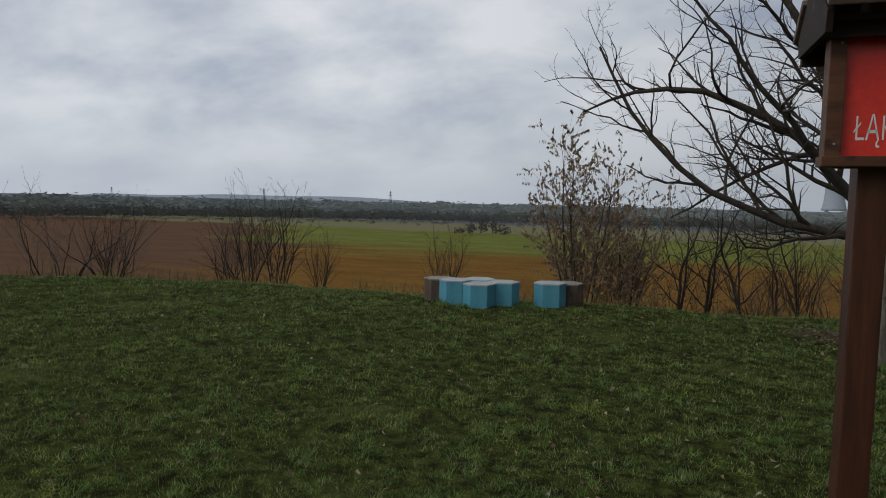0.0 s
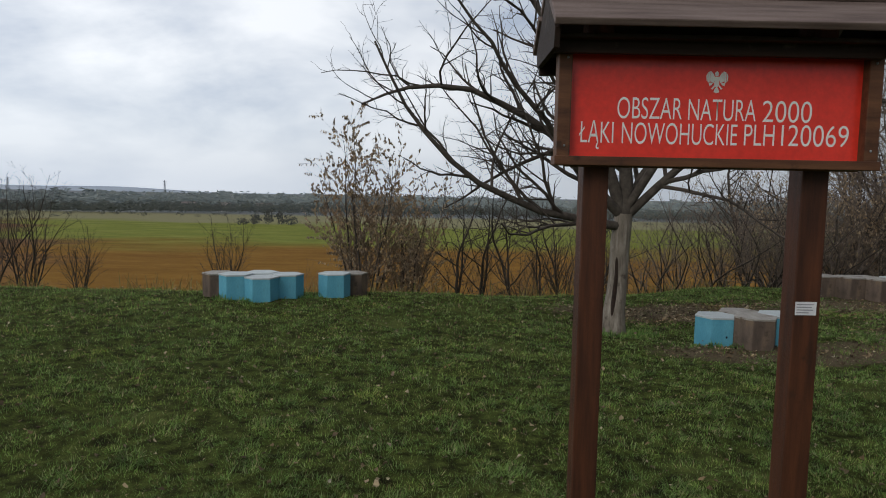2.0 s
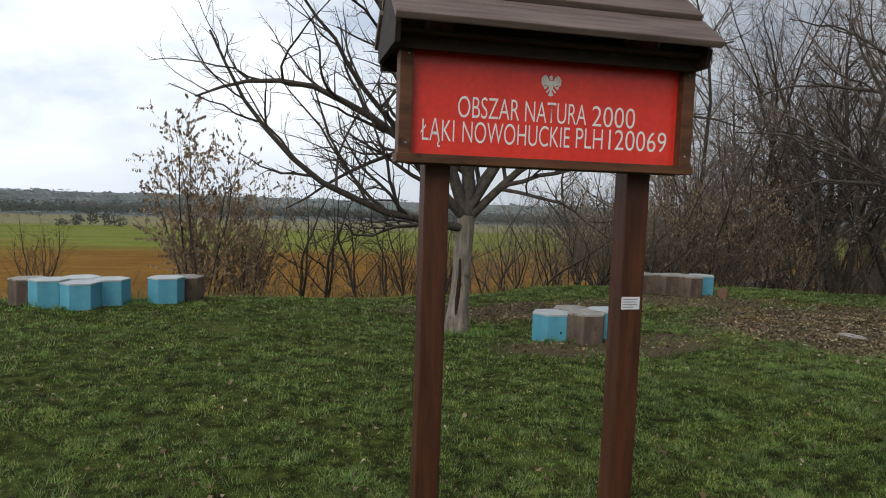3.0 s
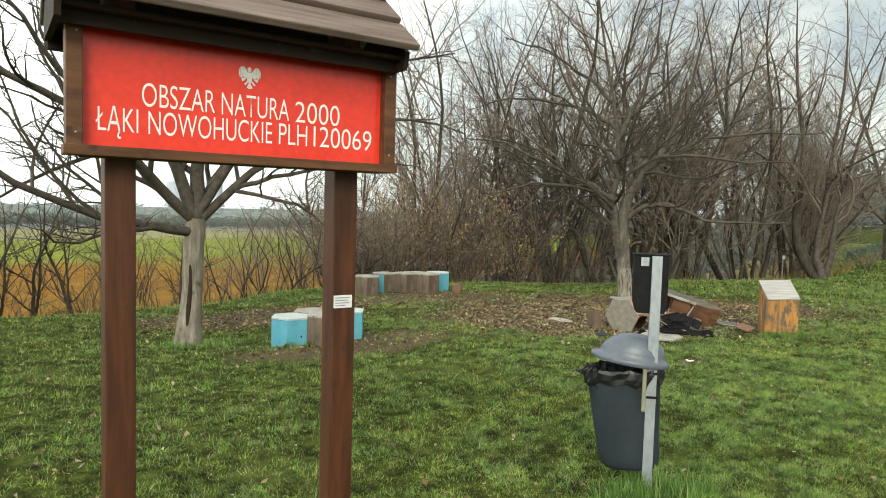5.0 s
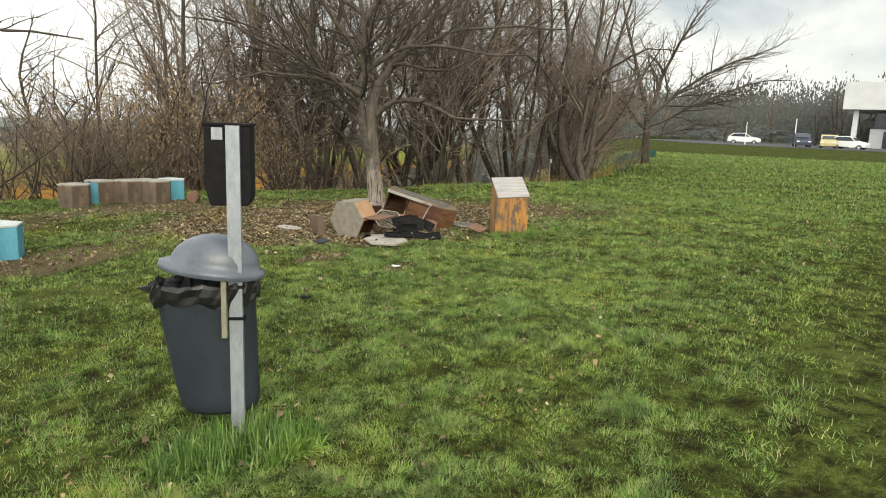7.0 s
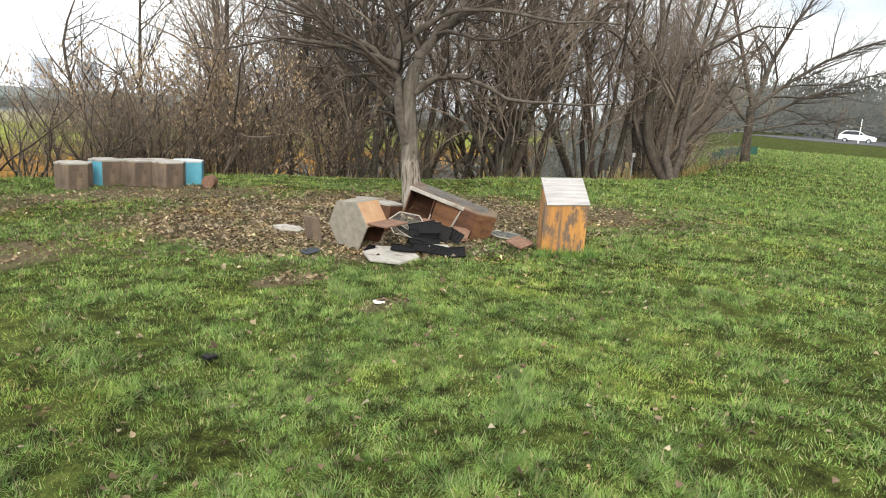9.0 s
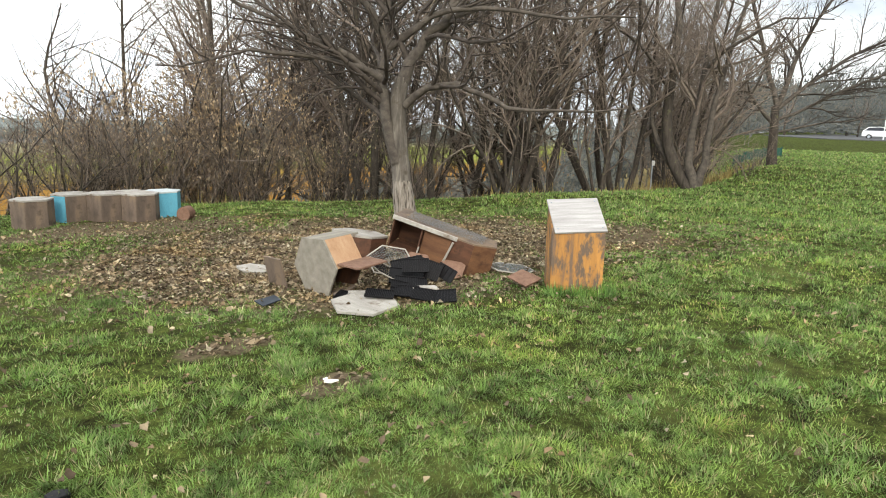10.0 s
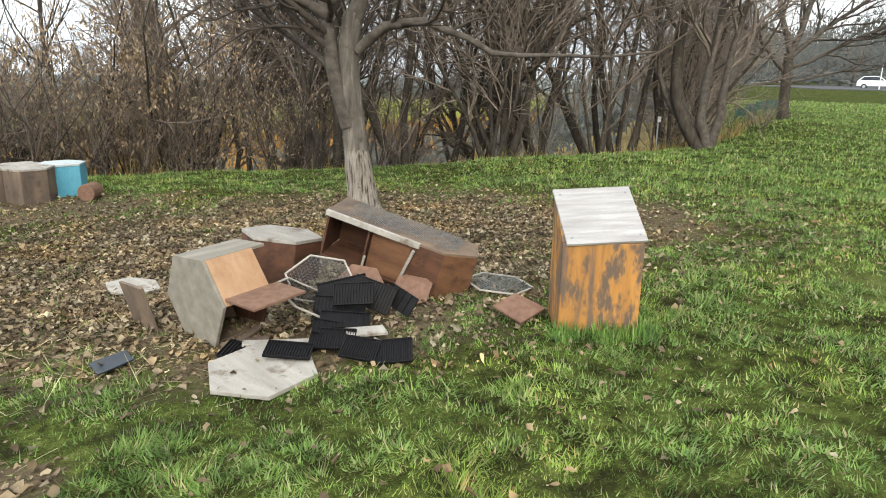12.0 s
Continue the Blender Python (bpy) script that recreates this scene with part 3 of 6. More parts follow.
def build_sign():
    sign = thing("sign_board", "red nature reserve sign under a brown wooden roof on posts", "sign")
    for x0, x1 in ((0.655, 0.760), (1.553, 1.664)):
        g = hz(x0, 2.81) - 0.05
        part("post", boxed((x1 - x0, 0.11, 2.34 - g), pose((x0 + x1) / 2, 2.82, (2.34 + g) / 2), 0.006), M_STAIN, sign, "dark red-brown stained square post")
    part("backboard", boxed((1.19, 0.018, 0.50), pose(1.163, 2.735, 2.00), 0.002), M_FRAME, sign)
    part("panel", boxed((1.172, 0.006, 0.424), pose(1.159, 2.716, 1.994), 0.001), M_RED, sign, "glossy red enamelled panel")
    part("frame_side", boxed((0.052, 0.085, 0.485), pose(0.552, 2.712, 1.998), 0.004), M_FRAME, sign)
    part("frame_side", boxed((0.056, 0.085, 0.485), pose(1.768, 2.712, 1.998), 0.004), M_FRAME, sign)
    part("frame_bottom", boxed((1.285, 0.10, 0.036), pose(1.160, 2.708, 1.772), 0.004), M_FRAME, sign)
    # screws at the corners of the panel
    for sx, sz in ((0.56, 2.17), (0.555, 1.83), (1.765, 2.17), (1.765, 1.83)):
        bm = bmesh.new()
        bmesh.ops.create_uvsphere(bm, u_segments=10, v_segments=6, radius=0.005, matrix=pose(sx, 2.669, sz))
        part("screw", bm, M_STEEL, sign)
    # pitched roof of overlapping boards; eave shade is coloured into beams, soffit and gables
    part("front_beam", boxed((1.262, 0.03, 0.075), pose(1.133, 2.645, 2.218), 0.003), M_DARK, sign, "beam under the eave with shade in its dark colour")
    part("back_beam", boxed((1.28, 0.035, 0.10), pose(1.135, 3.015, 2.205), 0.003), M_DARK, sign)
    part("soffit", boxed((1.27, 0.42, 0.016), pose(1.13, 2.79, 2.236), 0.003), M_DARK, sign, "soffit board with shade in its dark colour")
    for side in (-1, 1):
        for k in range(2):
            y = 2.79 + side * (0.225 - 0.145 * k)
            z = 2.322 + 0.138 * k
            part("roof_board", boxed((1.322 - 0.02 * k, 0.195, 0.030), pose(1.136, y, z, side * -37), 0.006), M_ROOF, sign, "weathered brown roof board")
    part("ridge_cap", boxed((1.30, 0.11, 0.024), pose(1.136, 2.79, 2.532), 0.005), M_ROOF, sign)
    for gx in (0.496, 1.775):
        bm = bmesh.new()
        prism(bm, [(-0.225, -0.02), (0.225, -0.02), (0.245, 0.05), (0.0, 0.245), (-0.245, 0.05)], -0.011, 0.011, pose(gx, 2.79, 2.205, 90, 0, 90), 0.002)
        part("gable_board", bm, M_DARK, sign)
    for text, x0, x1, base in (("OBSZAR", 0.770, 1.028, 1.944), ("NATURA", 1.053, 1.323, 1.942), ("2000", 1.349, 1.546, 1.940), ("ŁĄKI", 0.621, 0.758, 1.846),
                               ("NOWOHUCKIE", 0.792, 1.253, 1.845), ("PLH", 1.281, 1.402, 1.846), ("1", 1.430, 1.4385, 1.847), ("20069", 1.457, 1.699, 1.847)):
        lettering("lettering", text, x0, x1, base, 0.086, M_PRINT, sign, 2.7115)
    # a plain white heraldic bird
    bm = bmesh.new()
    wing = [[(0.007, 0.016), (0.017, 0.033), (0.025, 0.041), (0.029, 0.002), (0.012, -0.005)], [(0.026, 0.041), (0.036, 0.037), (0.037, -0.004), (0.030, -0.002)], [(0.037, 0.036), (0.044, 0.023), (0.042, 0.003), (0.038, 0.0)],
            [(0.015, -0.004), (0.034, -0.004), (0.030, -0.017), (0.021, -0.013)], [(0.006, -0.017), (0.011, -0.014), (0.023, -0.027), (0.017, -0.031)]]
    shapes = [[(-0.008, 0.020), (0.008, 0.020), (0.010, -0.012), (0.0, -0.026), (-0.010, -0.012)], [(-0.006, 0.022), (0.006, 0.022), (0.006, 0.036), (0.0, 0.042), (-0.010, 0.034)], [(-0.005, -0.024), (0.005, -0.024), (0.012, -0.040), (0.0, -0.044), (-0.012, -0.040)]]
    shapes += wing + [[(-x, z) for x, z in poly[::-1]] for poly in wing]
    for k, poly in enumerate(shapes):
        bm.faces.new([bm.verts.new((1.16 + x, 2.7118 - 0.0003 * k, 2.094 + z)) for x, z in poly])
    part("emblem", bm, M_WHITE, sign, "small white heraldic bird emblem")
    label = part("paper_label", boxed((0.088, 0.002, 0.056), pose(1.603, 2.7635, 1.182), 0.0), M_STICK, sign, "small white paper label with grey print")
    for k, w in enumerate((0.07, 0.062, 0.068, 0.05)):
        part("print_line", boxed((w, 0.0006, 0.004), pose(1.565 + w / 2, 2.7620, 1.199 - 0.0115 * k), 0.0), M_INK, label)
    return sign


build_sign()


# ---- the litter bin ----
def build_bin():
    root = thing("litter_bin", "dark grey plastic litter bin with hood on a galvanised post", "bin", pose(3.49, 2.58, 0))
    a = math.atan2(0.738, 0.678)
    post = bmesh.new()
    w, t, d = 0.056, 0.004, 0.032
    chan = [(-w / 2, -d / 2), (w / 2, -d / 2), (w / 2, d / 2), (w / 2 - t, d / 2), (w / 2 - t, -d / 2 + t), (-w / 2 + t, -d / 2 + t), (-w / 2 + t, d / 2), (-w / 2, d / 2)]
    prism(post, chan, -0.08, 1.365)
    part("post", post, M_STEEL, root, "galvanised steel channel post", pose(0, 0, 0, 0, 0, -43))
    # black dispenser behind the head of the post
    case = bmesh.new()
    side = [(-0.105, 0.0), (-0.105, -0.26), (-0.085, -0.335), (0.07, -0.335), (0.085, -0.30), (0.085, 0.0)]
    prism(case, side, -0.055, 0.055, pose(0, 0, 0, 90), 0.008)
    case = part("dispenser", case, M_CASE, root, "black plastic bag dispenser", pose(0.03, 0.055, 1.365, 0, 0, -43))
    part("dispenser_lid", boxed((0.2, 0.12, 0.012), pose(-0.01, 0, 0.004), 0.003), M_CASE, case)
    part("dispenser_plate", boxed((0.045, 0.003, 0.05), pose(-0.05, -0.058, -0.035), 0.001), M_STEEL, case)
    body = bmesh.new()
    lathe(body, [(0.125, 0.10, 0.09, 0.03), (0.128, 0.135, 0.12, 0.03), (0.15, 0.152, 0.137, 0.028), (0.2, 0.160, 0.145, 0.025), (0.45, 0.177, 0.162, 0.01), (0.66, 0.190, 0.175, 0.0), (0.68, 0.197, 0.182, 0.0), (0.70, 0.197, 0.182, 0.0),
                 (0.70, 0.185, 0.170, 0.0), (0.5, 0.17, 0.155, 0.01)], 40)
    body = part("bin_body", body, M_BIN, root, "tapered dark grey plastic bin body", pose(-0.022, 0.148, -0.035, 0, -2.5, -43) @ Matrix.Diagonal((1.12, 0.76, 1, 1)), True)
    # liner folded over the rim, with ragged edge
    liner = bmesh.new()
    n = 64
    loops = []
    rng = np.random.default_rng(4)
    for z, r in ((0.625, 0.192), (0.64, 0.198), (0.67, 0.204), (0.705, 0.206), (0.722, 0.200), (0.70, 0.183), (0.6, 0.175)):
        ring = []
        for k in range(n):
            ang = 2 * math.pi * k / n
            rr = r - 0.004 + 0.004 * math.sin(9 * ang + 40 * z) + 0.003 * math.sin(23 * ang + 2) + 0.014 * rng.random()
            zz = z + (0.025 * math.sin(3 * ang + 1) + 0.02 * rng.random() if z < 0.63 else 0.007 * math.sin(7 * ang) + 0.012 * rng.random())
            ring.append(liner.verts.new((rr * math.cos(ang), rr * 0.925 * math.sin(ang), zz)))
        loops.append(ring)
    for lo, hi in zip(loops, loops[1:]):
        for k in range(n):
            liner.faces.new((lo[k], lo[(k + 1) % n], hi[(k + 1) % n], hi[k]))
    liner = part("bin_liner", liner, M_BAG, body, "creased black plastic liner", None, False)
    ear = bmesh.new()
    prism(ear, [(-0.265, 0.0), (-0.20, 0.012), (-0.19, -0.03), (-0.225, -0.02)], -0.01, 0.01, pose(0, 0, 0.70, 90), 0.004)
    part("liner_tail", ear, M_BAG, body)
    hood = bmesh.new()
    rings = [(0.0, 0.222, 0.205, 0.0), (0.012, 0.228, 0.210, 0.0), (0.03, 0.222, 0.205, 0.0), (0.036, 0.19, 0.175, 0.01)]
    rings += [(0.036 + 0.135 * math.sin(p), 0.19 * math.cos(p) + 0.0, 0.175 * math.cos(p), 0.01 + 0.015 * math.sin(p)) for p in (radians(q) for q in (12, 25, 38, 51, 64, 76, 86))]
    lathe(hood, rings, 40, False, True)
    lathe(hood, [(0.002, 0.10, 0.09, 0), (0.001, 0.218, 0.20, 0)], 40, True, False)
    hood = part("hood", hood, M_HOOD, root, "domed lighter grey plastic hood", pose(-0.026, 0.146, 0.728, 0, 7, -43) @ Matrix.Diagonal((1.0, 0.76, 1.0, 1)), True)
    part("hood_slot", boxed((0.012, 0.05, 0.006), pose(0.07, -0.115, 0.118, 48, 0, 20), 0.002), M_WHITE, hood, "small pale sticker")
    part("bracket", boxed((0.022, 0.03, 0.27), pose(-0.055, 0.005, 0.60, 0, 0, -43), 0.003), M_STRAP, root, "khaki steel mounting bracket")
    for z in (0.685, 0.545):
        part("clamp", boxed((0.075, 0.05, 0.012), pose(0, 0.0, z, 0, 0, -43), 0.002), M_CASE, root)
    return root


build_bin()


# ---- hexagonal hives ----
HIVE_R, HIVE_H = 0.25, 0.375


def hive(mat, label, x, y, turn, lid_mat=None, z=None, tilt=(0, 0), hole=False, odd=None):
    base = hz(x, y) - 0.015 if z is None else z
    root = thing("hive_box", label, "hive box", pose(x, y, base, tilt[0], tilt[1], turn), "hexagonal hive boxes")
    h = HIVE_H - 0.022
    apo = HIVE_R * math.cos(math.pi / 6)
    core = prism(bmesh.new(), hexagon(HIVE_R - 0.016), 0.0, h)
    part("body", core, mat, root)
    for k in range(6):
        ang = 60 * k + 30
        m = pose(0, 0, 0, 0, 0, ang) @ pose(apo - 0.008, 0, h / 2)
        part("side_panel", boxed((0.014, HIVE_R - 0.006, h - 0.004), m, 0.003), odd[1] if odd and k in odd[0] else mat, root)
    lid = prism(bmesh.new(), hexagon(HIVE_R + 0.004), h, h + 0.022, None, 0.004)
    lid = part("lid", lid, lid_mat or (M_LIDBLUE if mat is M_BLUE else M_LID), root, "bleached flat lid board")
    if hole:
        bm = bmesh.new()
        bmesh.ops.create_cone(bm, cap_ends=True, segments=16, radius1=0.014, radius2=0.014, depth=0.004, matrix=pose(0, 0, 0, 0, 0, -90 + hole) @ pose(apo + 0.0, -0.07, h * 0.42, 0, 90))
        part("entrance_hole", bm, M_CASE, root, "small dark entrance hole")
    return root


T_L, B_L = "turquoise painted hexagonal hive box with bleached lid on the lawn", "weathered brown plywood hexagonal hive box with pale lid"
S3 = HIVE_R * math.sqrt(3)


def comb(x, y, turn, deg):
    a = radians(turn + deg)
    return x + S3 * math.cos(a), y + S3 * math.sin(a)


# the group by the slim tree
b1 = (3.395, 7.97)
b2 = comb(*b1, 0, -30)
b3 = comb(*b2, 0, 30)
b4 = comb(*b2, 0, 90)
hive(M_BLUE, T_L, *b1, 0, hole=30)
hive(M_BOARD, B_L, *b2, 0)
hive(M_BLUE, T_L, *b3, 0)
hive(M_BOARD, B_L, *b4, 0)
# the row at the crest
c4 = (7.50, 11.24)
c5, c3, c6 = comb(*c4, 0, 30), comb(*c4, 0, 150), comb(*c4, 0, 90)
c2 = comb(*c3, 0, 150)
c1 = comb(*c2, 0, 210)
hive(M_BOARD, B_L, c1[0] - 0.13, c1[1] - 0.04, 0)
hive(M_BOARD, "weathered brown plywood hive box with one turquoise side panel", *c2, 0, odd=((3,), M_BLUE))
hive(M_BOARD, B_L, *c3, 0)
hive(M_BOARD, B_L, *c4, 0)
hive(M_BLUE, T_L, *c5, 0)
hive(M_BOARD, B_L, *c6, 0)
# the group above the meadow
a3 = (-2.57, 9.92)
a4, a2, a7 = comb(*a3, 14, 30), comb(*a3, 14, 150), comb(*a3, 14, 90)
a1 = (a2[0] - 0.35, a2[1] + 0.30)
a5 = (-1.57, 10.43)
a6 = (a5[0] + 0.225, a5[1] + 0.39)
for spot, mat, lab in ((a1, M_BOARD, B_L), (a2, M_BLUE, T_L), (a3, M_BLUE, T_L), (a4, M_BLUE, T_L), (a7, M_BLUE, T_L), (a5, M_BLUE, T_L), (a6, M_BOARD, B_L)):
    hive(mat, lab, *spot, 14)


def build_log(x, y):
    bm = bmesh.new()
    lathe(bm, [(0.0, 0.085, 0.08, 0), (0.004, 0.098, 0.092, 0), (0.22, 0.10, 0.095, 0.004), (0.224, 0.09, 0.085, 0.004)], 20, True, True)
    root = part("log", bm, M_TERRA, None, "", pose(x, y, hz(x, y) + 0.085, 0, 90, 50))
    return tagged(root, "short sawn log lying beside a hive box", "log")


build_log(7.94, 10.88)


# ---- the information box ----
def build_info_box():
    root = thing("information_box", "wooden lectern box with peeling orange varnish and sloping bleached board", "information box", pose(8.735, 4.805, hz(8.735, 4.805) - 0.01, 0, 0, -41))
    bm = bmesh.new()
    # side profile, extruded over the width
    prof = [(-0.135, 0.0), (0.135, 0.0), (0.135, 0.665), (-0.135, 0.475)]
    prism(bm, prof, -0.186, 0.186, pose(0, 0, 0, 90, 0, 90), 0.004)
    part("body", bm, M_ORANGE, root)
    for x in (-0.192, 0.192):
        bm = bmesh.new()
        prism(bm, prof, -0.008, 0.008, pose(x, 0, 0, 90, 0, 90), 0.003)
        part("side_panel", bm, M_ORANGE, root)
    part("front_panel", boxed((0.398, 0.014, 0.470), pose(0, -0.143, 0.235), 0.003), M_ORANGE, root)
    slope = math.degrees(math.atan2(0.19, 0.27))
    board = part("sloping_board", boxed((0.400, 0.372, 0.016), pose(0, 0, 0), 0.003), M_PANEL, root, "bleached sloping notice board with faded print", pose(0, -0.005, 0.581, slope) @ pose(0, 0, 0, 0, 0, 4.5))
    for sx in (-0.17, 0.17):
        for sy in (-0.145, 0.145):
            bm = bmesh.new()
            bmesh.ops.create_uvsphere(bm, u_segments=10, v_segments=6, radius=0.007, matrix=pose(sx, sy, 0.008))
            part("screw", bm, M_STEEL, board)
    return root


M_PANEL = worn("faded_notice_board", [(0.3, (0.25, 0.235, 0.23)), (0.5, (0.33, 0.315, 0.31)), (0.7, (0.42, 0.41, 0.40))], grain=(1.2, 14, 4), scale=2.2, rough=0.6, dirt=(0.45, 0.36, 0.30), dirt_at=(0.62, 0.82), relief=0.05)
build_info_box()


# ---- bare trees and shrubs ----
def rotated(v, axis, ang):
    return v * math.cos(ang) + np.cross(axis, v) * math.sin(ang) + axis * (axis @ v) * (1 - math.cos(ang))


def side_of(v, rng):
    a = np.cross(v, rng.normal(size=3))
    return a / (np.linalg.norm(a) + 1e-9)


class Wood:
    """Gathers tapering tubes."""

    def __init__(self):
        self.v, self.f, self.n = [], [], 0

    def tube(self, pts, radii, sides):
        pts = np.asarray(pts)
        m = len(pts)
        tan = np.gradient(pts, axis=0)
        tan /= np.linalg.norm(tan, axis=1)[:, None] + 1e-9
        ref = np.array([0.3, 0.2, 0.93]) if abs(tan[0][2]) < 0.8 else np.array([0.95, 0.3, 0.1])
        u = np.cross(tan, ref)
        u /= np.linalg.norm(u, axis=1)[:, None] + 1e-9
        w = np.cross(tan, u)
        ang = np.arange(sides) * 2 * math.pi / sides
        ring = pts[:, None, :] + np.asarray(radii)[:, None, None] * (np.cos(ang)[None, :, None] * u[:, None, :] + np.sin(ang)[None, :, None] * w[:, None, :])
        self.v.append(ring.reshape(-1, 3))
        k = np.arange(sides)
        for r in range(m - 1):
            a = self.n + r * sides + k
            b = self.n + r * sides + (k + 1) % sides
            self.f.append(np.stack([a, b, b + sides, a + sides], -1))
        self.n += m * sides

    def done(self, name, mat, parent):
        v = np.concatenate(self.v)
        q = np.concatenate(self.f)
        ob = raw(name, v, q.ravel(), np.arange(len(q)) * 4, mat, parent)
        ob.data.polygons.foreach_set("use_smooth", np.ones(len(q), dtype=bool))
        return ob


def wander(rng, start, heading, length, steps, wobble, lift):
    pts, d = [np.array(start, dtype=float)], np.array(heading, dtype=float)
    d /= np.linalg.norm(d)
    for _ in range(steps):
        d = d + rng.normal(size=3) * wobble + np.array([0, 0, lift])
        d /= np.linalg.norm(d)
        pts.append(pts[-1] + d * length / steps)
    return np.array(pts)


def along(pts, s):
    x = s * (len(pts) - 1)
    i = min(int(x), len(pts) - 2)
    return pts[i] + (pts[i + 1] - pts[i]) * (x - i), pts[i + 1] - pts[i]


def branch_out(rng, wood, pts, r0, r1, level, spec, tips):
    """Side branches along a branch. spec[level]: count per metre, first fraction, length factor, angle, steps, wobble, lift, sides."""
    if level >= len(spec):
        return
    per, first, factor, angle, steps, wobble, lift, sides = spec[level]
    total = float(np.linalg.norm(np.diff(pts, axis=0), axis=1).sum())
    count = max(1, int(per * total * (0.8 + 0.4 * rng.random())))
    for k in range(count):
        s = first + (1 - first) * (k + rng.random()) / count
        at, d = along(pts, min(s, 0.999))
        d = d / (np.linalg.norm(d) + 1e-9)
        axis = side_of(d, rng)
        head = rotated(d, axis, radians(angle * (0.7 + 0.6 * rng.random())))
        if head[2] < -0.1:
            head[2] *= -0.5
        length = total * factor * (1.15 - 0.75 * s) * (0.6 + 0.8 * rng.random())
        if length < 0.05:
            continue
        radius = max((r0 + (r1 - r0) * s) * 0.55, 0.0022)
        sub = wander(rng, at, head, length, steps, wobble, lift)
        end = max(radius * 0.25, 0.0014)
        wood.tube(sub, np.linspace(radius, end, len(sub)), sides)
        if level == len(spec) - 1:
            tips.append(sub)
        branch_out(rng, wood, sub, radius, end, level + 1, spec, tips)


def limb_tree(name, label, seed, base, trunk, trunk_r, limbs, spec, bark, twigmat):
    """A tree with named main limbs: trunk and limbs are polylines from the base."""
    rng = np.random.default_rng(seed)
    root = thing(name, label, "tree", pose(*base))
    trunk = np.array(trunk, dtype=float)
    body = Wood()
    fine = np.concatenate([[along(trunk, s)[0] for s in np.linspace(0, 0.999, 14)]])
    body.tube(fine, np.interp(np.linspace(0, 1, 14), np.linspace(0, 1, len(trunk_r)), trunk_r), 14)
    body.done("trunk", bark, root)
    crown, tips = Wood(), []
    for poly, ra, rb in limbs:
        limb = Wood()
        poly = np.array(poly, dtype=float)
        n = 12
        pts = np.array([along(poly, s)[0] for s in np.linspace(0, 0.999, n)])
        pts[1:-1] = 0.5 * pts[1:-1] + 0.25 * (pts[:-2] + pts[2:])
        pts[1:] += rng.normal(size=(n - 1, 3)) * 0.018
        limb.tube(pts, np.linspace(ra, rb, n), 8)
        limb.done("limb", M_LIMB, root)
        branch_out(rng, crown, pts, ra, rb, 0, spec, tips)
    crown.done("crown", twigmat, root)
    return root, tips, rng


SPEC_A = [(3.4, 0.14, 0.46, 50, 7, 0.17, 0.07, 5), (6.0, 0.12, 0.42, 50, 5, 0.20, 0.03, 4), (8.5, 0.15, 0.40, 48, 3, 0.20, 0.03, 3)]

# the leaning tree by the sign
t1z = hz(2.33, 8.65) - 0.04
limb_tree("bare_tree", "leaning bare fruit tree with split grey bark and long low limbs", 5, (2.33, 8.65, t1z),
          [(0, 0, 0), (0.02, 0.01, 0.35), (0.06, 0.03, 0.8), (0.06, 0.02, 1.2), (0.09, 0.0, 1.62)], (0.19, 0.145, 0.125, 0.12, 0.125, 0.11),
          [([(0.05, 0, 1.45), (-0.4, -0.2, 1.52), (-0.95, -0.45, 1.6), (-1.6, -0.7, 1.85), (-2.3, -0.9, 2.3), (-2.75, -1.0, 2.9), (-3.0, -1.05, 3.5)], 0.062, 0.012),
           ([(0.06, 0, 1.60), (-0.35, -0.15, 1.95), (-0.8, -0.35, 2.45), (-1.4, -0.6, 2.85), (-2.1, -0.8, 3.1), (-2.7, -1.0, 3.05), (-3.15, -1.1, 2.8)], 0.075, 0.010),
           ([(0.07, 0, 1.60), (-0.15, 0.05, 2.3), (-0.45, 0.0, 3.0), (-0.9, -0.1, 3.8), (-1.5, -0.2, 4.6), (-1.9, -0.2, 5.3)], 0.085, 0.014),
           ([(0.09, 0, 1.60), (0.10, 0.05, 2.4), (0.2, 0.1, 3.3), (0.1, 0.2, 4.2), (0.25, 0.2, 5.2)], 0.10, 0.014),
           ([(0.12, 0, 1.58), (0.45, -0.1, 1.95), (0.85, -0.25, 2.35), (1.4, -0.45, 2.75), (2.0, -0.6, 2.95), (2.8, -0.85, 3.0), (3.4, -1.0, 2.85)], 0.062, 0.010),
           ([(0.10, 0, 1.66), (0.55, -0.2, 2.5), (1.25, -0.5, 3.2), (2.2, -0.8, 3.7), (3.2, -1.0, 3.9)], 0.06, 0.010),
           ([(0.45, -0.1, 1.95), (1.0, -0.5, 2.2), (1.8, -0.9, 2.4), (2.6, -1.2, 2.35)], 0.035, 0.008),
           ([(0.10, 0, 1.62), (0.5, 0.3, 2.3), (1.0, 0.5, 3.1), (1.6, 0.7, 3.9), (2.1, 0.8, 4.7)], 0.07, 0.012),
           ([(-0.4, -0.2, 2.0), (-1.0, -0.8, 2.6), (-1.7, -1.3, 3.3), (-2.3, -1.6, 4.0)], 0.045, 0.010)],
          SPEC_A, M_BARK_PALE, M_TWIG)
# the split in its trunk: a dark spindle stands for the shaded hollow
split = bmesh.new()
lathe(split, [(0.02, 0.006, 0.01, 0), (0.15, 0.028, 0.02, 0.0), (0.45, 0.034, 0.022, 0.015), (0.75, 0.022, 0.02, 0.03), (1.05, 0.026, 0.02, 0.03), (1.28, 0.006, 0.01, 0.04)], 12, True, True)
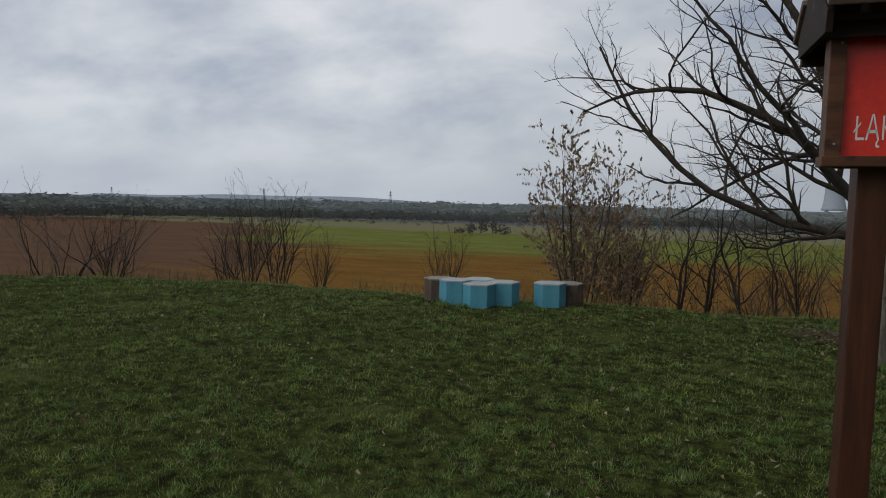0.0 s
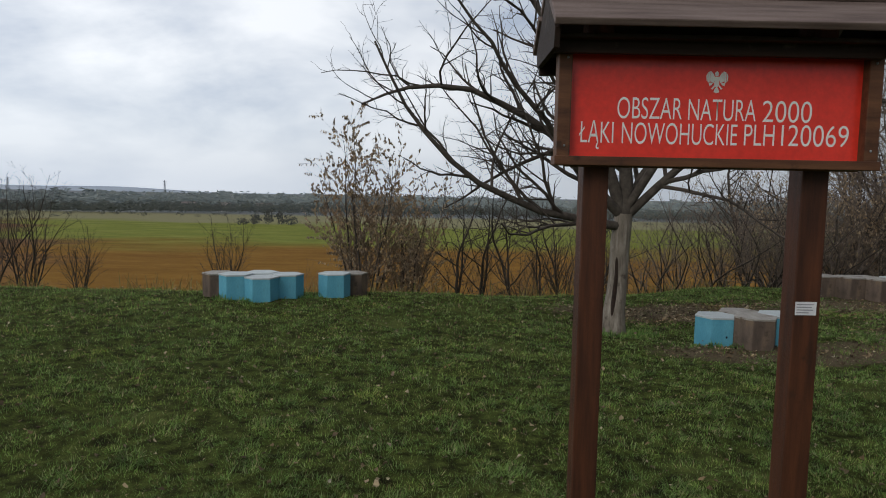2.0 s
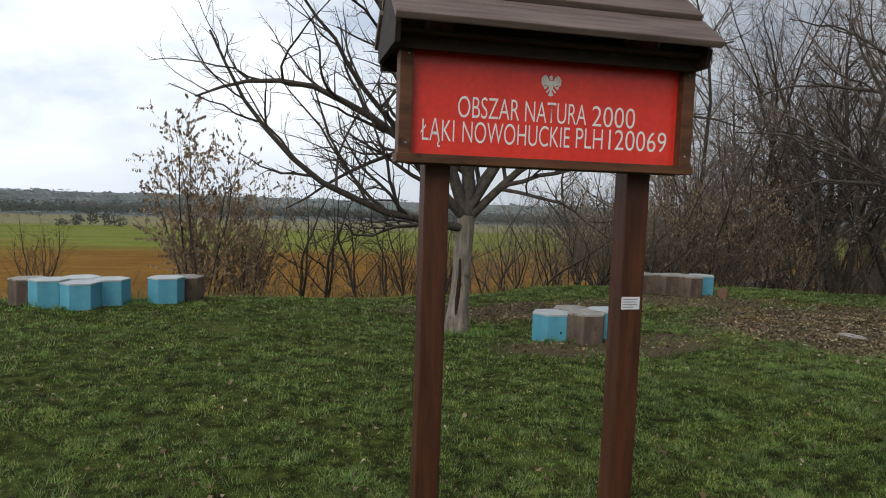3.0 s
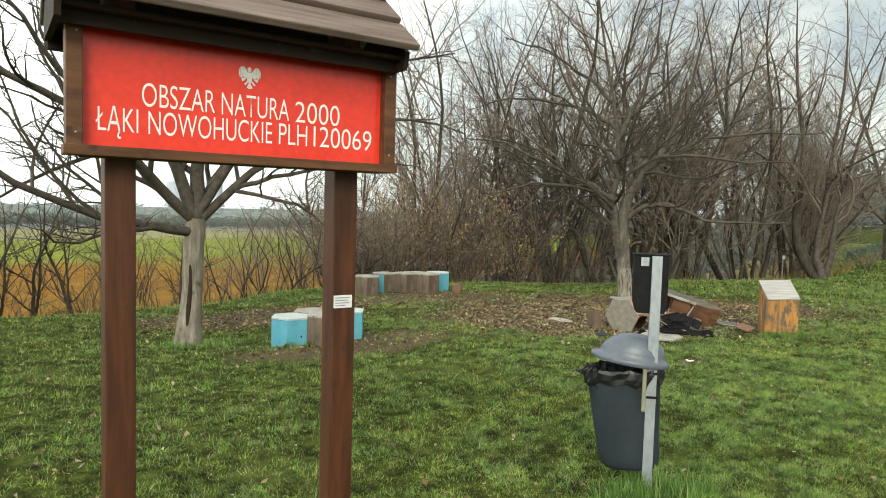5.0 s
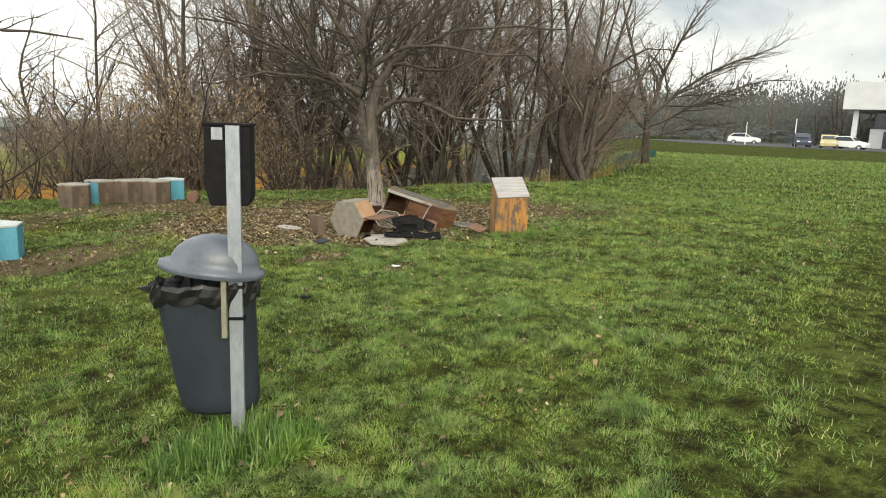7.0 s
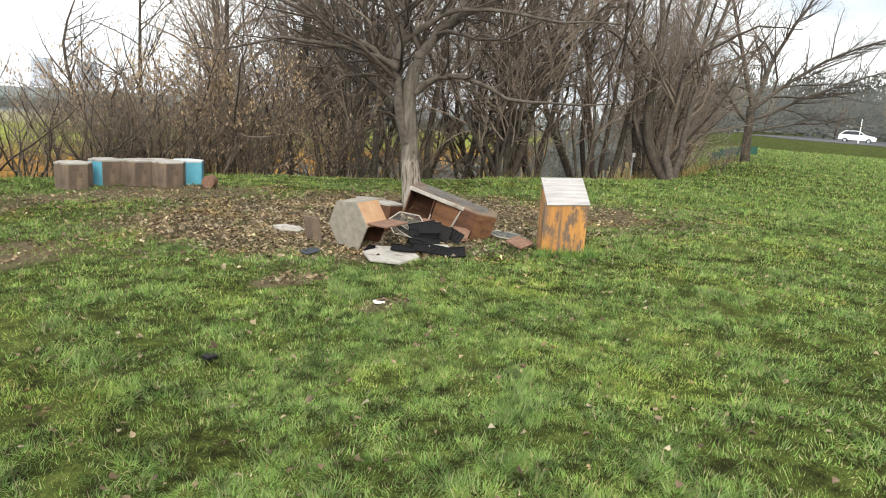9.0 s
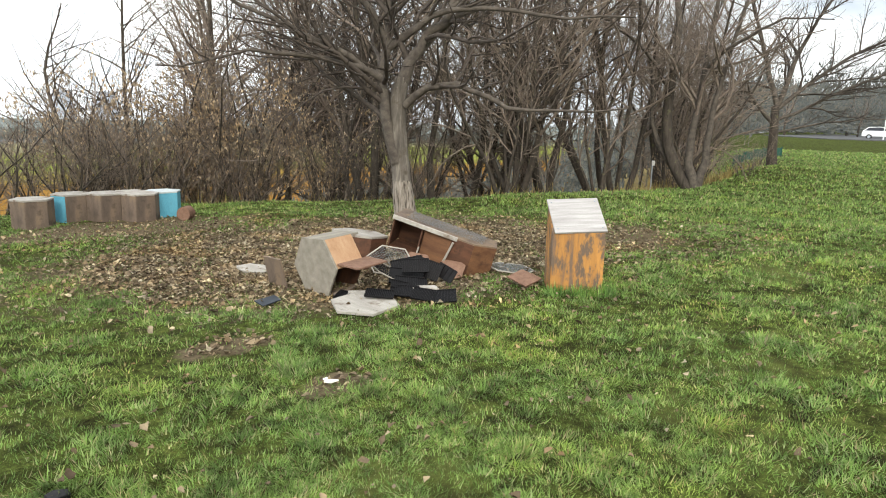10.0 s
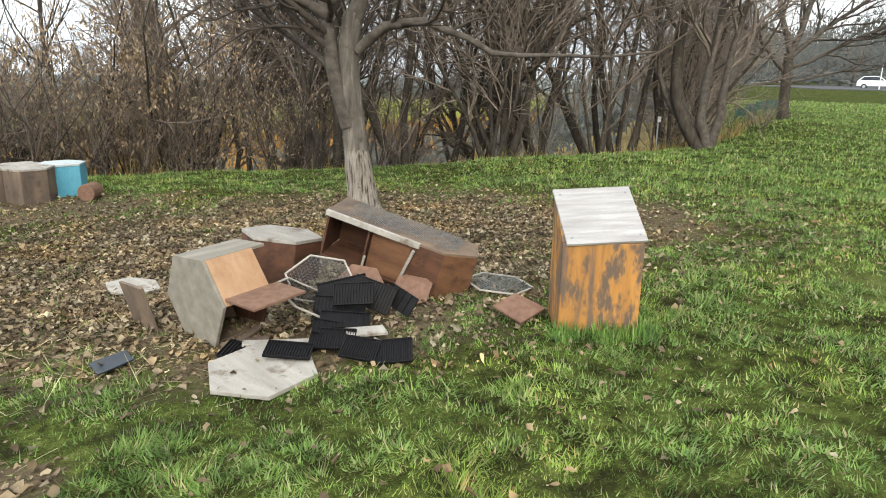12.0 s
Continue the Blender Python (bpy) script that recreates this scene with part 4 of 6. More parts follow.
part("trunk_split", split, M_DARK, bpy.data.objects["bare_tree"], "split down the trunk with a dark strip for its hollow", pose(-0.035, -0.115, 0.08, -3, 1, 0), True)
# the walnut behind the broken hives: limbs by their offset across the lawn's long view, depth and height
def across(points):
    return [(0.742 * u + 0.67 * w, -0.67 * u + 0.742 * w, z) for u, w, z in points]


t2z = hz(9.66, 8.05) - 0.05
walnut, _, _ = limb_tree("bare_tree", "bare walnut tree with cracked pale foot and wide dark limbs", 11, (9.66, 8.05, t2z),
          across([(0.01, 0, 0), (-0.04, 0, 0.25), (-0.085, 0, 0.6), (-0.115, 0, 0.95), (-0.15, 0, 1.3), (-0.155, 0, 1.68), (-0.10, 0, 1.95)]), (0.185, 0.135, 0.118, 0.112, 0.104, 0.098, 0.085),
          [(across([(-0.15, -0.05, 0.95), (-0.235, -0.07, 1.28), (-0.32, -0.06, 1.62), (-0.345, -0.03, 1.9), (-0.28, 0, 2.25), (-0.24, 0.02, 2.7), (-0.30, 0.05, 3.3), (-0.42, 0.1, 4.0), (-0.65, 0.1, 4.8), (-0.8, 0.15, 5.9)]), 0.078, 0.014),
           (across([(-0.12, 0, 1.85), (-0.05, 0, 2.1), (0.12, 0.02, 2.32), (0.32, 0.05, 2.55), (0.5, 0.08, 2.8), (0.75, 0.1, 3.4), (0.95, 0.1, 4.2), (1.2, 0.1, 5.3)]), 0.085, 0.013),
           (across([(-0.07, -0.04, 1.62), (0.10, -0.14, 1.77), (0.40, -0.25, 1.87), (0.63, -0.3, 1.90), (0.93, -0.4, 1.68), (1.30, -0.5, 1.56), (1.75, -0.6, 1.64), (2.4, -0.8, 1.62)]), 0.052, 0.009),
           (across([(-0.30, -0.03, 1.88), (-0.50, -0.1, 2.03), (-0.74, -0.15, 2.18), (-1.13, -0.2, 2.36), (-1.66, -0.3, 2.62), (-2.3, -0.4, 2.85), (-3.0, -0.5, 2.9)]), 0.052, 0.009),
           (across([(-0.44, -0.08, 1.99), (-0.85, -0.3, 2.10), (-1.32, -0.5, 2.15), (-1.62, -0.6, 2.18), (-2.1, -0.8, 2.03), (-2.6, -1.0, 1.95)]), 0.038, 0.008),
           (across([(-0.26, 0, 2.28), (0.08, -0.1, 2.54), (0.46, -0.2, 2.75), (1.0, -0.35, 2.7), (1.66, -0.5, 2.57), (2.4, -0.7, 2.6)]), 0.048, 0.009),
           (across([(-0.27, 0, 2.3), (-0.42, -0.1, 2.58), (-0.8, -0.3, 3.1), (-1.2, -0.5, 3.8), (-1.6, -0.6, 4.6)]), 0.052, 0.010),
           (across([(0.0, 0.05, 2.2), (0.45, 0.3, 2.62), (1.2, 0.6, 3.08), (2.1, 0.8, 3.2), (3.4, 1.0, 3.25)]), 0.048, 0.009),
           (across([(-0.30, 0.05, 3.15), (-0.66, 0.2, 3.48), (-1.6, 0.4, 3.72), (-2.3, 0.5, 3.75), (-3.0, 0.6, 3.55)]), 0.042, 0.009),
           (across([(0.42, 0.06, 2.7), (0.9, 0.3, 3.3), (1.6, 0.5, 4.0), (2.4, 0.6, 4.5)]), 0.042, 0.009),
           (across([(-0.28, 0.05, 3.0), (0.05, 0.2, 3.7), (0.35, 0.3, 4.6), (0.4, 0.3, 5.8)]), 0.048, 0.010),
           (across([(-0.35, 0.1, 3.6), (-0.9, 0.5, 4.2), (-1.6, 0.8, 4.7), (-2.4, 1.0, 5.0)]), 0.040, 0.009)],
          [(2.9, 0.14, 0.44, 50, 7, 0.19, 0.06, 5), (5.2, 0.12, 0.42, 52, 5, 0.22, 0.03, 4), (6.2, 0.15, 0.42, 48, 2, 0.20, 0.03, 3)], M_BARK, M_TWIG)
foot = Wood()
foot.tube(across([(0.015, -0.003, -0.02), (0.0, -0.003, 0.1), (-0.03, -0.003, 0.22), (-0.055, -0.003, 0.4), (-0.085, -0.003, 0.62), (-0.097, -0.003, 0.74)]), (0.215, 0.178, 0.148, 0.134, 0.124, 0.112), 18)
tagged(foot.done("trunk_foot", M_CRACKED, walnut), "pale deeply cracked bark at the foot")


def leaves_on(rng, tips, count, size, mat, parent, name="withered_leaves"):
    v, loops = [], []
    for k in range(count):
        sub = tips[rng.integers(len(tips))]
        at, _ = along(sub, rng.random() * 0.999)
        down = np.array([0, 0, -1.0]) + rng.normal(size=3) * 0.35
        down /= np.linalg.norm(down)
        wide = side_of(down, rng)
        ln, wd = size * (0.6 + 0.7 * rng.random()), size * 0.22 * (0.7 + 0.6 * rng.random())
        curl = np.cross(down, wide) * ln * 0.15
        v += [at, at + down * ln * 0.45 + wide * wd + curl, at + down * ln, at + down * ln * 0.45 - wide * wd + curl]
        loops += [4 * k, 4 * k + 1, 4 * k + 2, 4 * k + 3]
    return raw(name, np.array(v), np.array(loops), np.arange(count) * 4, mat, parent)


def wild_tree(name, label, category, seed, stems, tall, spread, r, spec, bark, twigmat, leaf=0, leaf_size=0.1, stem_lift=0.03, clear=0.3, group="", stem_wob=0.10):
    """A many-stemmed tree or shrub at the origin."""
    rng = np.random.default_rng(seed)
    root = thing(name, label, category, None, group)
    body, crown, tips = Wood(), Wood(), []
    for s in range(stems):
        ang = 2 * math.pi * (s + rng.random()) / stems
        out = spread * (0.25 + 0.75 * rng.random())
        head = (math.cos(ang) * out, math.sin(ang) * out, 1.0)
        hgt = tall * (0.65 + 0.35 * rng.random())
        pts = wander(rng, (0.12 * math.cos(ang) * stems ** 0.5 * spread, 0.12 * math.sin(ang) * stems ** 0.5 * spread, -0.1), head, hgt, 13, stem_wob, stem_lift)
        rr = r * (0.6 + 0.4 * rng.random())
        body.tube(pts, np.linspace(rr, rr * 0.12, len(pts)), 7)
        branch_out(rng, crown, pts, rr, rr * 0.12, 0, [(spec[0][0], clear, *spec[0][2:])] + spec[1:], tips)
    body.done("trunk", bark, root)
    crown.done("crown", twigmat, root)
    if leaf:
        leaves_on(rng, tips, leaf, leaf_size, M_HANGLEAF, root)
    return root


def plant(src, spots, seed, first=True):
    rng = np.random.default_rng(seed)
    for k, (x, y, s) in enumerate(spots):
        m = pose(x, y, hz(x, y) - 0.05, 0, 0, 360 * rng.random()) @ Matrix.Diagonal((s, s, s, 1))
        if k == 0 and first:
            src.matrix_basis = m
        else:
            c = copy_thing(src, Matrix())
            c.matrix_basis = m


SPEC_T = [(3.0, 0.2, 0.33, 44, 5, 0.17, 0.05, 4), (4.8, 0.10, 0.42, 46, 3, 0.20, 0.04, 3), (4.7, 0.10, 0.52, 44, 1, 0.22, 0.02, 3)]
SPEC_S = [(6.0, 0.12, 0.36, 36, 4, 0.16, 0.06, 3), (6.5, 0.15, 0.42, 40, 1, 0.16, 0.05, 3)]
GT, GS = "trees of the thicket", "shrubs on the bank"
tree_a = wild_tree("thicket_tree", "tall bare multi-stemmed tree with brown bark on the bank", "tree", 21, 3, 10.8, 0.34, 0.085, SPEC_T, M_BARK2, M_TWIG2, clear=0.22, group=GT)
tree_b = wild_tree("thicket_tree", "tall bare tree with crooked trunk on the bank", "tree", 22, 2, 11.5, 0.30, 0.115, SPEC_T, M_BARK2, M_TWIG, clear=0.25, group=GT, stem_wob=0.13)
tree_c = wild_tree("thicket_tree", "bare multi-stemmed tree with fine reddish twigs on the bank", "tree", 23, 4, 9.0, 0.46, 0.066, SPEC_T, M_BARK2, M_TWIG2, clear=0.15, group=GT, stem_wob=0.12)
tree_d = wild_tree("thicket_tree", "slender young tree with many thin crooked stems", "tree", 24, 4, 6.4, 0.5, 0.040, [(3.4, 0.1, 0.36, 42, 4, 0.18, 0.06, 3), (4.5, 0.1, 0.42, 44, 2, 0.2, 0.04, 3)], M_BARK2, M_TWIG2, clear=0.1, group=GT, stem_wob=0.13)
plant(tree_a, [(12.4, 12.8, 1), (15.2, 11.4, 0.95), (18.4, 11.0, 1.0), (14.0, 15.0, 1.05), (21.0, 11.5, 0.95), (10.8, 15.6, 1.0), (17.5, 14.5, 1.1), (12.6, 19.5, 1.25)], 1)
plant(tree_b, [(13.6, 12.4, 0.9), (16.4, 11.6, 0.95), (11.9, 14.0, 0.85), (19.8, 12.4, 1), (15.6, 13.4, 1.0), (13.0, 17.5, 1.0), (9.6, 17.8, 0.85), (16.6, 18.8, 1.25), (20.6, 16.6, 1.2)], 2)
plant(tree_c, [(11.2, 14.4, 0.85), (14.6, 11.2, 0.8), (17.2, 10.7, 0.85), (20.2, 10.8, 0.9), (23.4, 12.0, 0.95), (12.6, 14.4, 1), (16.0, 16.5, 1.1), (19.4, 15.0, 1.0), (25.5, 13.5, 1.0), (28.5, 14.4, 0.9), (31.0, 15.8, 0.95), (26.8, 15.6, 1.0)], 3)
plant(tree_d, [(9.3, 15.6, 0.9), (10.3, 14.3, 0.85), (12.9, 12.4, 0.7), (15.8, 11.1, 0.7), (8.5, 16.4, 0.85), (14.8, 14.2, 1.0), (21.8, 11.3, 0.9)], 33)
# the spreading tree at the end of the thicket, and slender far ones behind the car park
limb_tree("bare_tree", "wide bare tree with drooping limbs at the end of the thicket", 17, (26.6, 11.0, hz(26.6, 11.0) - 0.05),
          [(0, 0, 0), (-0.1, 0, 0.6), (-0.15, 0, 1.3), (-0.1, 0.05, 2.0)], (0.18, 0.145, 0.13, 0.12),
          [([(-0.1, 0, 1.9), (0.5, -0.7, 2.8), (1.4, -1.7, 3.7), (2.2, -2.8, 4.3), (3.0, -3.8, 4.9)], 0.075, 0.010),
           ([(0, 0, 1.6), (0.7, -1.0, 2.2), (1.5, -2.1, 2.9), (2.2, -3.2, 3.4), (2.9, -4.2, 3.4)], 0.058, 0.009),
           ([(-0.1, 0, 2.0), (0.2, -0.3, 3.6), (0.7, -0.9, 5.2), (1.2, -1.6, 6.6)], 0.085, 0.011),
           ([(-0.1, 0, 2.0), (-0.5, 0.4, 3.6), (-0.8, 0.9, 5.4), (-0.9, 1.3, 7.2)], 0.09, 0.011),
           ([(-0.1, 0, 1.4), (-0.8, 0.9, 2.6), (-1.5, 2.0, 3.8), (-2.0, 2.8, 5.0)], 0.068, 0.010),
           ([(0, 0, 1.2), (0.8, -0.9, 1.5), (1.6, -2.0, 1.7), (2.4, -2.9, 1.6)], 0.04, 0.008)],
          [(3.6, 0.1, 0.36, 42, 5, 0.14, 0.03, 4), (5.6, 0.12, 0.42, 44, 3, 0.16, 0.02, 3), (9.0, 0.12, 0.44, 44, 2, 0.16, 0.0, 3)], M_BARK2, M_TWIG)
def bent(points):
    return [(0.45 * u + 0.89 * w, -0.89 * u + 0.45 * w, z) for u, w, z in points]


limb_tree("bare_tree", "bare tree with several thick stems bowed at the foot", 19, (18.42, 9.15, hz(18.42, 9.15) - 0.08),
          bent([(0.0, 0, 0), (-0.22, 0, 0.22), (-0.45, 0, 0.6), (-0.62, 0.05, 1.05), (-0.68, 0.05, 1.7), (-0.62, 0.1, 2.6)]), (0.17, 0.135, 0.125, 0.12, 0.105, 0.09),
          [(bent([(-0.62, 0.1, 2.6), (-0.55, 0.1, 3.4), (-0.8, 0.2, 4.6), (-0.9, 0.2, 6.0), (-1.0, 0.2, 7.5)]), 0.09, 0.012),
           (bent([(0.02, -0.05, 0.1), (-0.10, -0.05, 0.45), (-0.16, -0.05, 0.9), (-0.12, 0, 1.6), (0.05, 0, 2.6), (0.12, 0.1, 4.0), (0.3, 0.1, 5.6), (0.2, 0.2, 7.4)]), 0.115, 0.012),
           (bent([(0.08, 0.03, 0.05), (0.20, 0.05, 0.6), (0.20, 0.05, 1.2), (0.28, 0, 2.0), (0.55, 0, 3.2), (0.95, -0.1, 4.8), (1.3, -0.2, 6.6)]), 0.10, 0.012),
           (bent([(-0.25, 0.05, 0.3), (-0.8, 0.15, 0.8), (-1.0, 0.2, 1.6), (-1.1, 0.3, 2.8), (-1.5, 0.4, 4.4), (-1.6, 0.4, 6.0)]), 0.075, 0.012),
           (bent([(-0.65, 0.08, 2.2), (-1.2, -0.3, 3.0), (-2.0, -0.7, 3.6), (-2.8, -1.0, 3.8)]), 0.045, 0.009),
           (bent([(0.05, 0, 2.6), (0.7, -0.5, 3.2), (1.5, -0.9, 3.5), (2.2, -1.2, 3.4)]), 0.042, 0.009)],
          [(2.2, 0.38, 0.36, 46, 6, 0.18, 0.03, 4), (3.6, 0.12, 0.42, 48, 3, 0.2, 0.02, 3), (4.0, 0.15, 0.44, 44, 2, 0.2, 0.0, 3)], M_BARK2, M_TWIG2)
far_tree = wild_tree("far_tree", "slender bare tree on the slope behind the car park", "tree", 25, 2, 11, 0.25, 0.14, [(1.5, 0.2, 0.33, 40, 4, 0.12, 0.05, 3), (2.2, 0.15, 0.40, 45, 2, 0.16, 0.04, 3)], M_BARK2, M_TWIG2, clear=0.2, group="far trees behind the car park")
rng2 = np.random.default_rng(41)
plant(far_tree, [((q := 105 + 60 * rng2.random()) * math.sin(radians(b)), q * math.cos(radians(b)), 0.7 + 0.5 * rng2.random()) for b in np.linspace(58, 84, 46) + rng2.normal(size=46) * 0.5], 9)
shrub_a = wild_tree("shrub", "tangled bare shrub with brown stems on the bank", "shrub", 31, 7, 2.6, 0.95, 0.020, SPEC_S, M_BARK2, M_TWIG2, clear=0.1, group=GS, stem_wob=0.14)
shrub_b = wild_tree("shrub", "upright bare shrub with slim brown stems on the bank", "shrub", 32, 8, 2.7, 0.30, 0.024, SPEC_S, M_BARK2, M_TWIG, clear=0.15, group=GS)
shrub_c = wild_tree("shrub", "bare shrub with withered brown leaves hanging on it", "shrub", 33, 7, 3.9, 0.38, 0.028, SPEC_S, M_BARK2, M_TWIG2, leaf=1500, leaf_size=0.075, clear=0.1, group=GS, stem_wob=0.12)
shrub_e = wild_tree("shrub", "tall bare shrub thick with withered brown leaves", "shrub", 36, 9, 3.6, 0.30, 0.028, [(6.0, 0.1, 0.34, 38, 4, 0.14, 0.07, 3), (6.0, 0.15, 0.42, 40, 1, 0.15, 0.05, 3)], M_BARK2, M_TWIG3, leaf=11000, leaf_size=0.055, clear=0.05, group=GS, stem_wob=0.06)
plant(shrub_e, [(-1.35, 13.0, 1.08), (-0.55, 13.3, 0.82), (9.9, 14.9, 0.95)], 8)
shrub_d = wild_tree("sapling", "slim bare sapling with straight dark stem", "sapling", 34, 2, 3.2, 0.16, 0.040, [(6.0, 0.12, 0.46, 48, 5, 0.12, 0.07, 4), (7.0, 0.15, 0.42, 44, 3, 0.16, 0.05, 3), (6.0, 0.2, 0.4, 40, 1, 0.1, 0.0, 3)], M_BARK2, M_TWIG, clear=0.12, group="saplings on the bank")
plant(shrub_c, [(9.2, 15.2, 1.15), (8.2, 15.3, 0.95), (10.9, 14.6, 1.0), (9.0, 14.6, 0.95), (10.2, 13.9, 0.8), (11.4, 13.0, 0.7), (10.5, 15.8, 1.2), (7.6, 14.9, 0.8), (20.6, 10.9, 0.5)], 4)
plant(shrub_d, [(0.36, 13.0, 1.0), (0.85, 13.3, 1.05), (1.5, 12.9, 0.95), (2.1, 13.3, 0.8), (3.2, 13.2, 0.85), (2.6, 13.7, 0.9)], 5)
plant(shrub_b, [(-8.2, 12.3, 1.0), (-7.6, 12.4, 0.95), (-6.6, 12.4, 0.6), (-3.9, 12.4, 0.7), (-11.2, 11.6, 0.8), (2.6, 13.6, 0.75), (1.9, 14.2, 0.7), (7.9, 14.5, 0.75), (3.6, 14.0, 0.7), (11.6, 12.2, 0.6), (0.2, 14.4, 0.7), (-8.9, 12.6, 0.8)], 6)
plant(shrub_a, [(9.8, 14.3, 0.9), (11.8, 13.4, 0.8), (-10.7, 11.2, 0.85), (-12.0, 11.0, 1.0), (4.6, 13.8, 1.05), (5.6, 14.3, 1.2), (6.6, 14.3, 1.2), (7.4, 14.9, 1.25), (8.4, 14.2, 1.05), (5.1, 14.7, 1.15), (6.1, 14.0, 1.05), (7.1, 14.2, 1.1), (7.9, 14.0, 0.95), (9.2, 13.8, 0.75), (3.8, 13.3, 0.6), (12.8, 12.0, 0.5), (-2.4, 13.4, 0.5), (10.3, 13.4, 0.6), (6.2, 15.8, 1.1),
               (0.9, 12.9, 0.42), (1.9, 13.2, 0.45), (2.9, 13.1, 0.45), (14.2, 12.6, 0.5), (17.0, 11.6, 0.45), (22.3, 9.9, 0.4), (23.4, 10.3, 0.42), (24.4, 10.5, 0.45), (25.4, 10.8, 0.42), (22.9, 10.7, 0.5)], 7)

# ---- the broken hives ----
def hex_board(name, mat, label, r, thick, m, category="board"):
    return tagged(part(name, prism(bmesh.new(), hexagon(r), -thick / 2, thick / 2, None, min(0.004, thick / 3)), mat, None, "", m), label, category)


def hex_frame(m, r=0.24, label="hexagonal wire grid edged with pale wooden strips", wire=None):
    root = thing("wire_grid", label, "wire grid", m, "hexagonal wire grids")
    pts = hexagon(r)
    for k in range(6):
        (ax, ay), (bx, by) = pts[k], pts[(k + 1) % 6]
        ln = math.hypot(bx - ax, by - ay)
        part("strip", boxed((ln + 0.005, 0.011, 0.009), pose((ax + bx) / 2, (ay + by) / 2, 0, 0, 0, math.degrees(math.atan2(by - ay, bx - ax))), 0.002), M_WIRE, root)
    w = Wood()
    apo = r * math.cos(math.pi / 6)
    step = 0.021
    for turn in (0, 60, 120):
        n = int(apo / step)
        for k in range(-n, n + 1):
            off = k * step
            half = r - abs(off) / math.sqrt(3)
            a = radians(turn)
            ux, uy, vx, vy = math.cos(a), math.sin(a), -math.sin(a), math.cos(a)
            p = np.array([[ux * s + vx * off, uy * s + vy * off, 0.003 * math.sin(7 * s + k)] for s in (-half, half)])
            w.tube(p, (0.0011, 0.0011), 3)
    w.done("wire_net", wire or M_NET, root)
    return root


def lying_hive():
    """A hive box on its side on one flat panel, with one side panel swung open."""
    m = pose(7.135, 5.99, hz(7.13, 6.0) + 0.212, 0, -3, 9) @ pose(0, 0, 0, 0, 90, 0) @ pose(0, 0, 0, 0, 0, 26)
    root = thing("broken_hive", "broken hexagonal hive box lying on its side with a swung panel", "hive box", m)
    apo = HIVE_R * math.cos(math.pi / 6)
    part("base_board", prism(bmesh.new(), hexagon(HIVE_R), 0.0, 0.018, None, 0.003), M_PALE, root, "pale grey hexagonal base board")
    skins = {0: M_BOARD, 1: M_BOARD, 2: M_PALE, 3: M_TAN, 5: M_BOARD}
    for k, skin in skins.items():
        ln = 0.26 if k == 3 else 0.34
        part("side_panel", boxed((0.016, HIVE_R - 0.008, ln), pose(0, 0, 0, 0, 0, 60 * k + 30) @ pose(apo - 0.009, 0, 0.019 + ln / 2), 0.002), skin, root)
    part("swung_panel", boxed((0.22, 0.014, 0.30), pose(0, 0, 0, 0, 0, 236) @ pose(HIVE_R + 0.095, 0.0, 0.175, 0, 0, 8), 0.003), M_TERRA, root, "terracotta plywood panel swung open")
    part("inner_frame", prism(bmesh.new(), hexagon(HIVE_R - 0.03), 0.285, 0.30), M_RUST, root)
    return root


lying_hive()
tagged(part("loose_panel", boxed((0.016, 0.2, 0.25), None, 0.003), M_BOARD, None, "", pose(6.98, 6.32, hz(6.98, 6.32) + 0.12, 0, -14, 12)), "weathered plywood panel leaning against the broken hive", "panel")
hive(M_RUST, "brown hexagonal hive box with bleached lid sunk askew", 7.92, 6.62, 20, None, hz(7.92, 6.62) - 0.05, (4, 6))


ROW = pose(8.42, 6.00, hz(8.42, 6.0) + 0.245, 4, 16, -57)


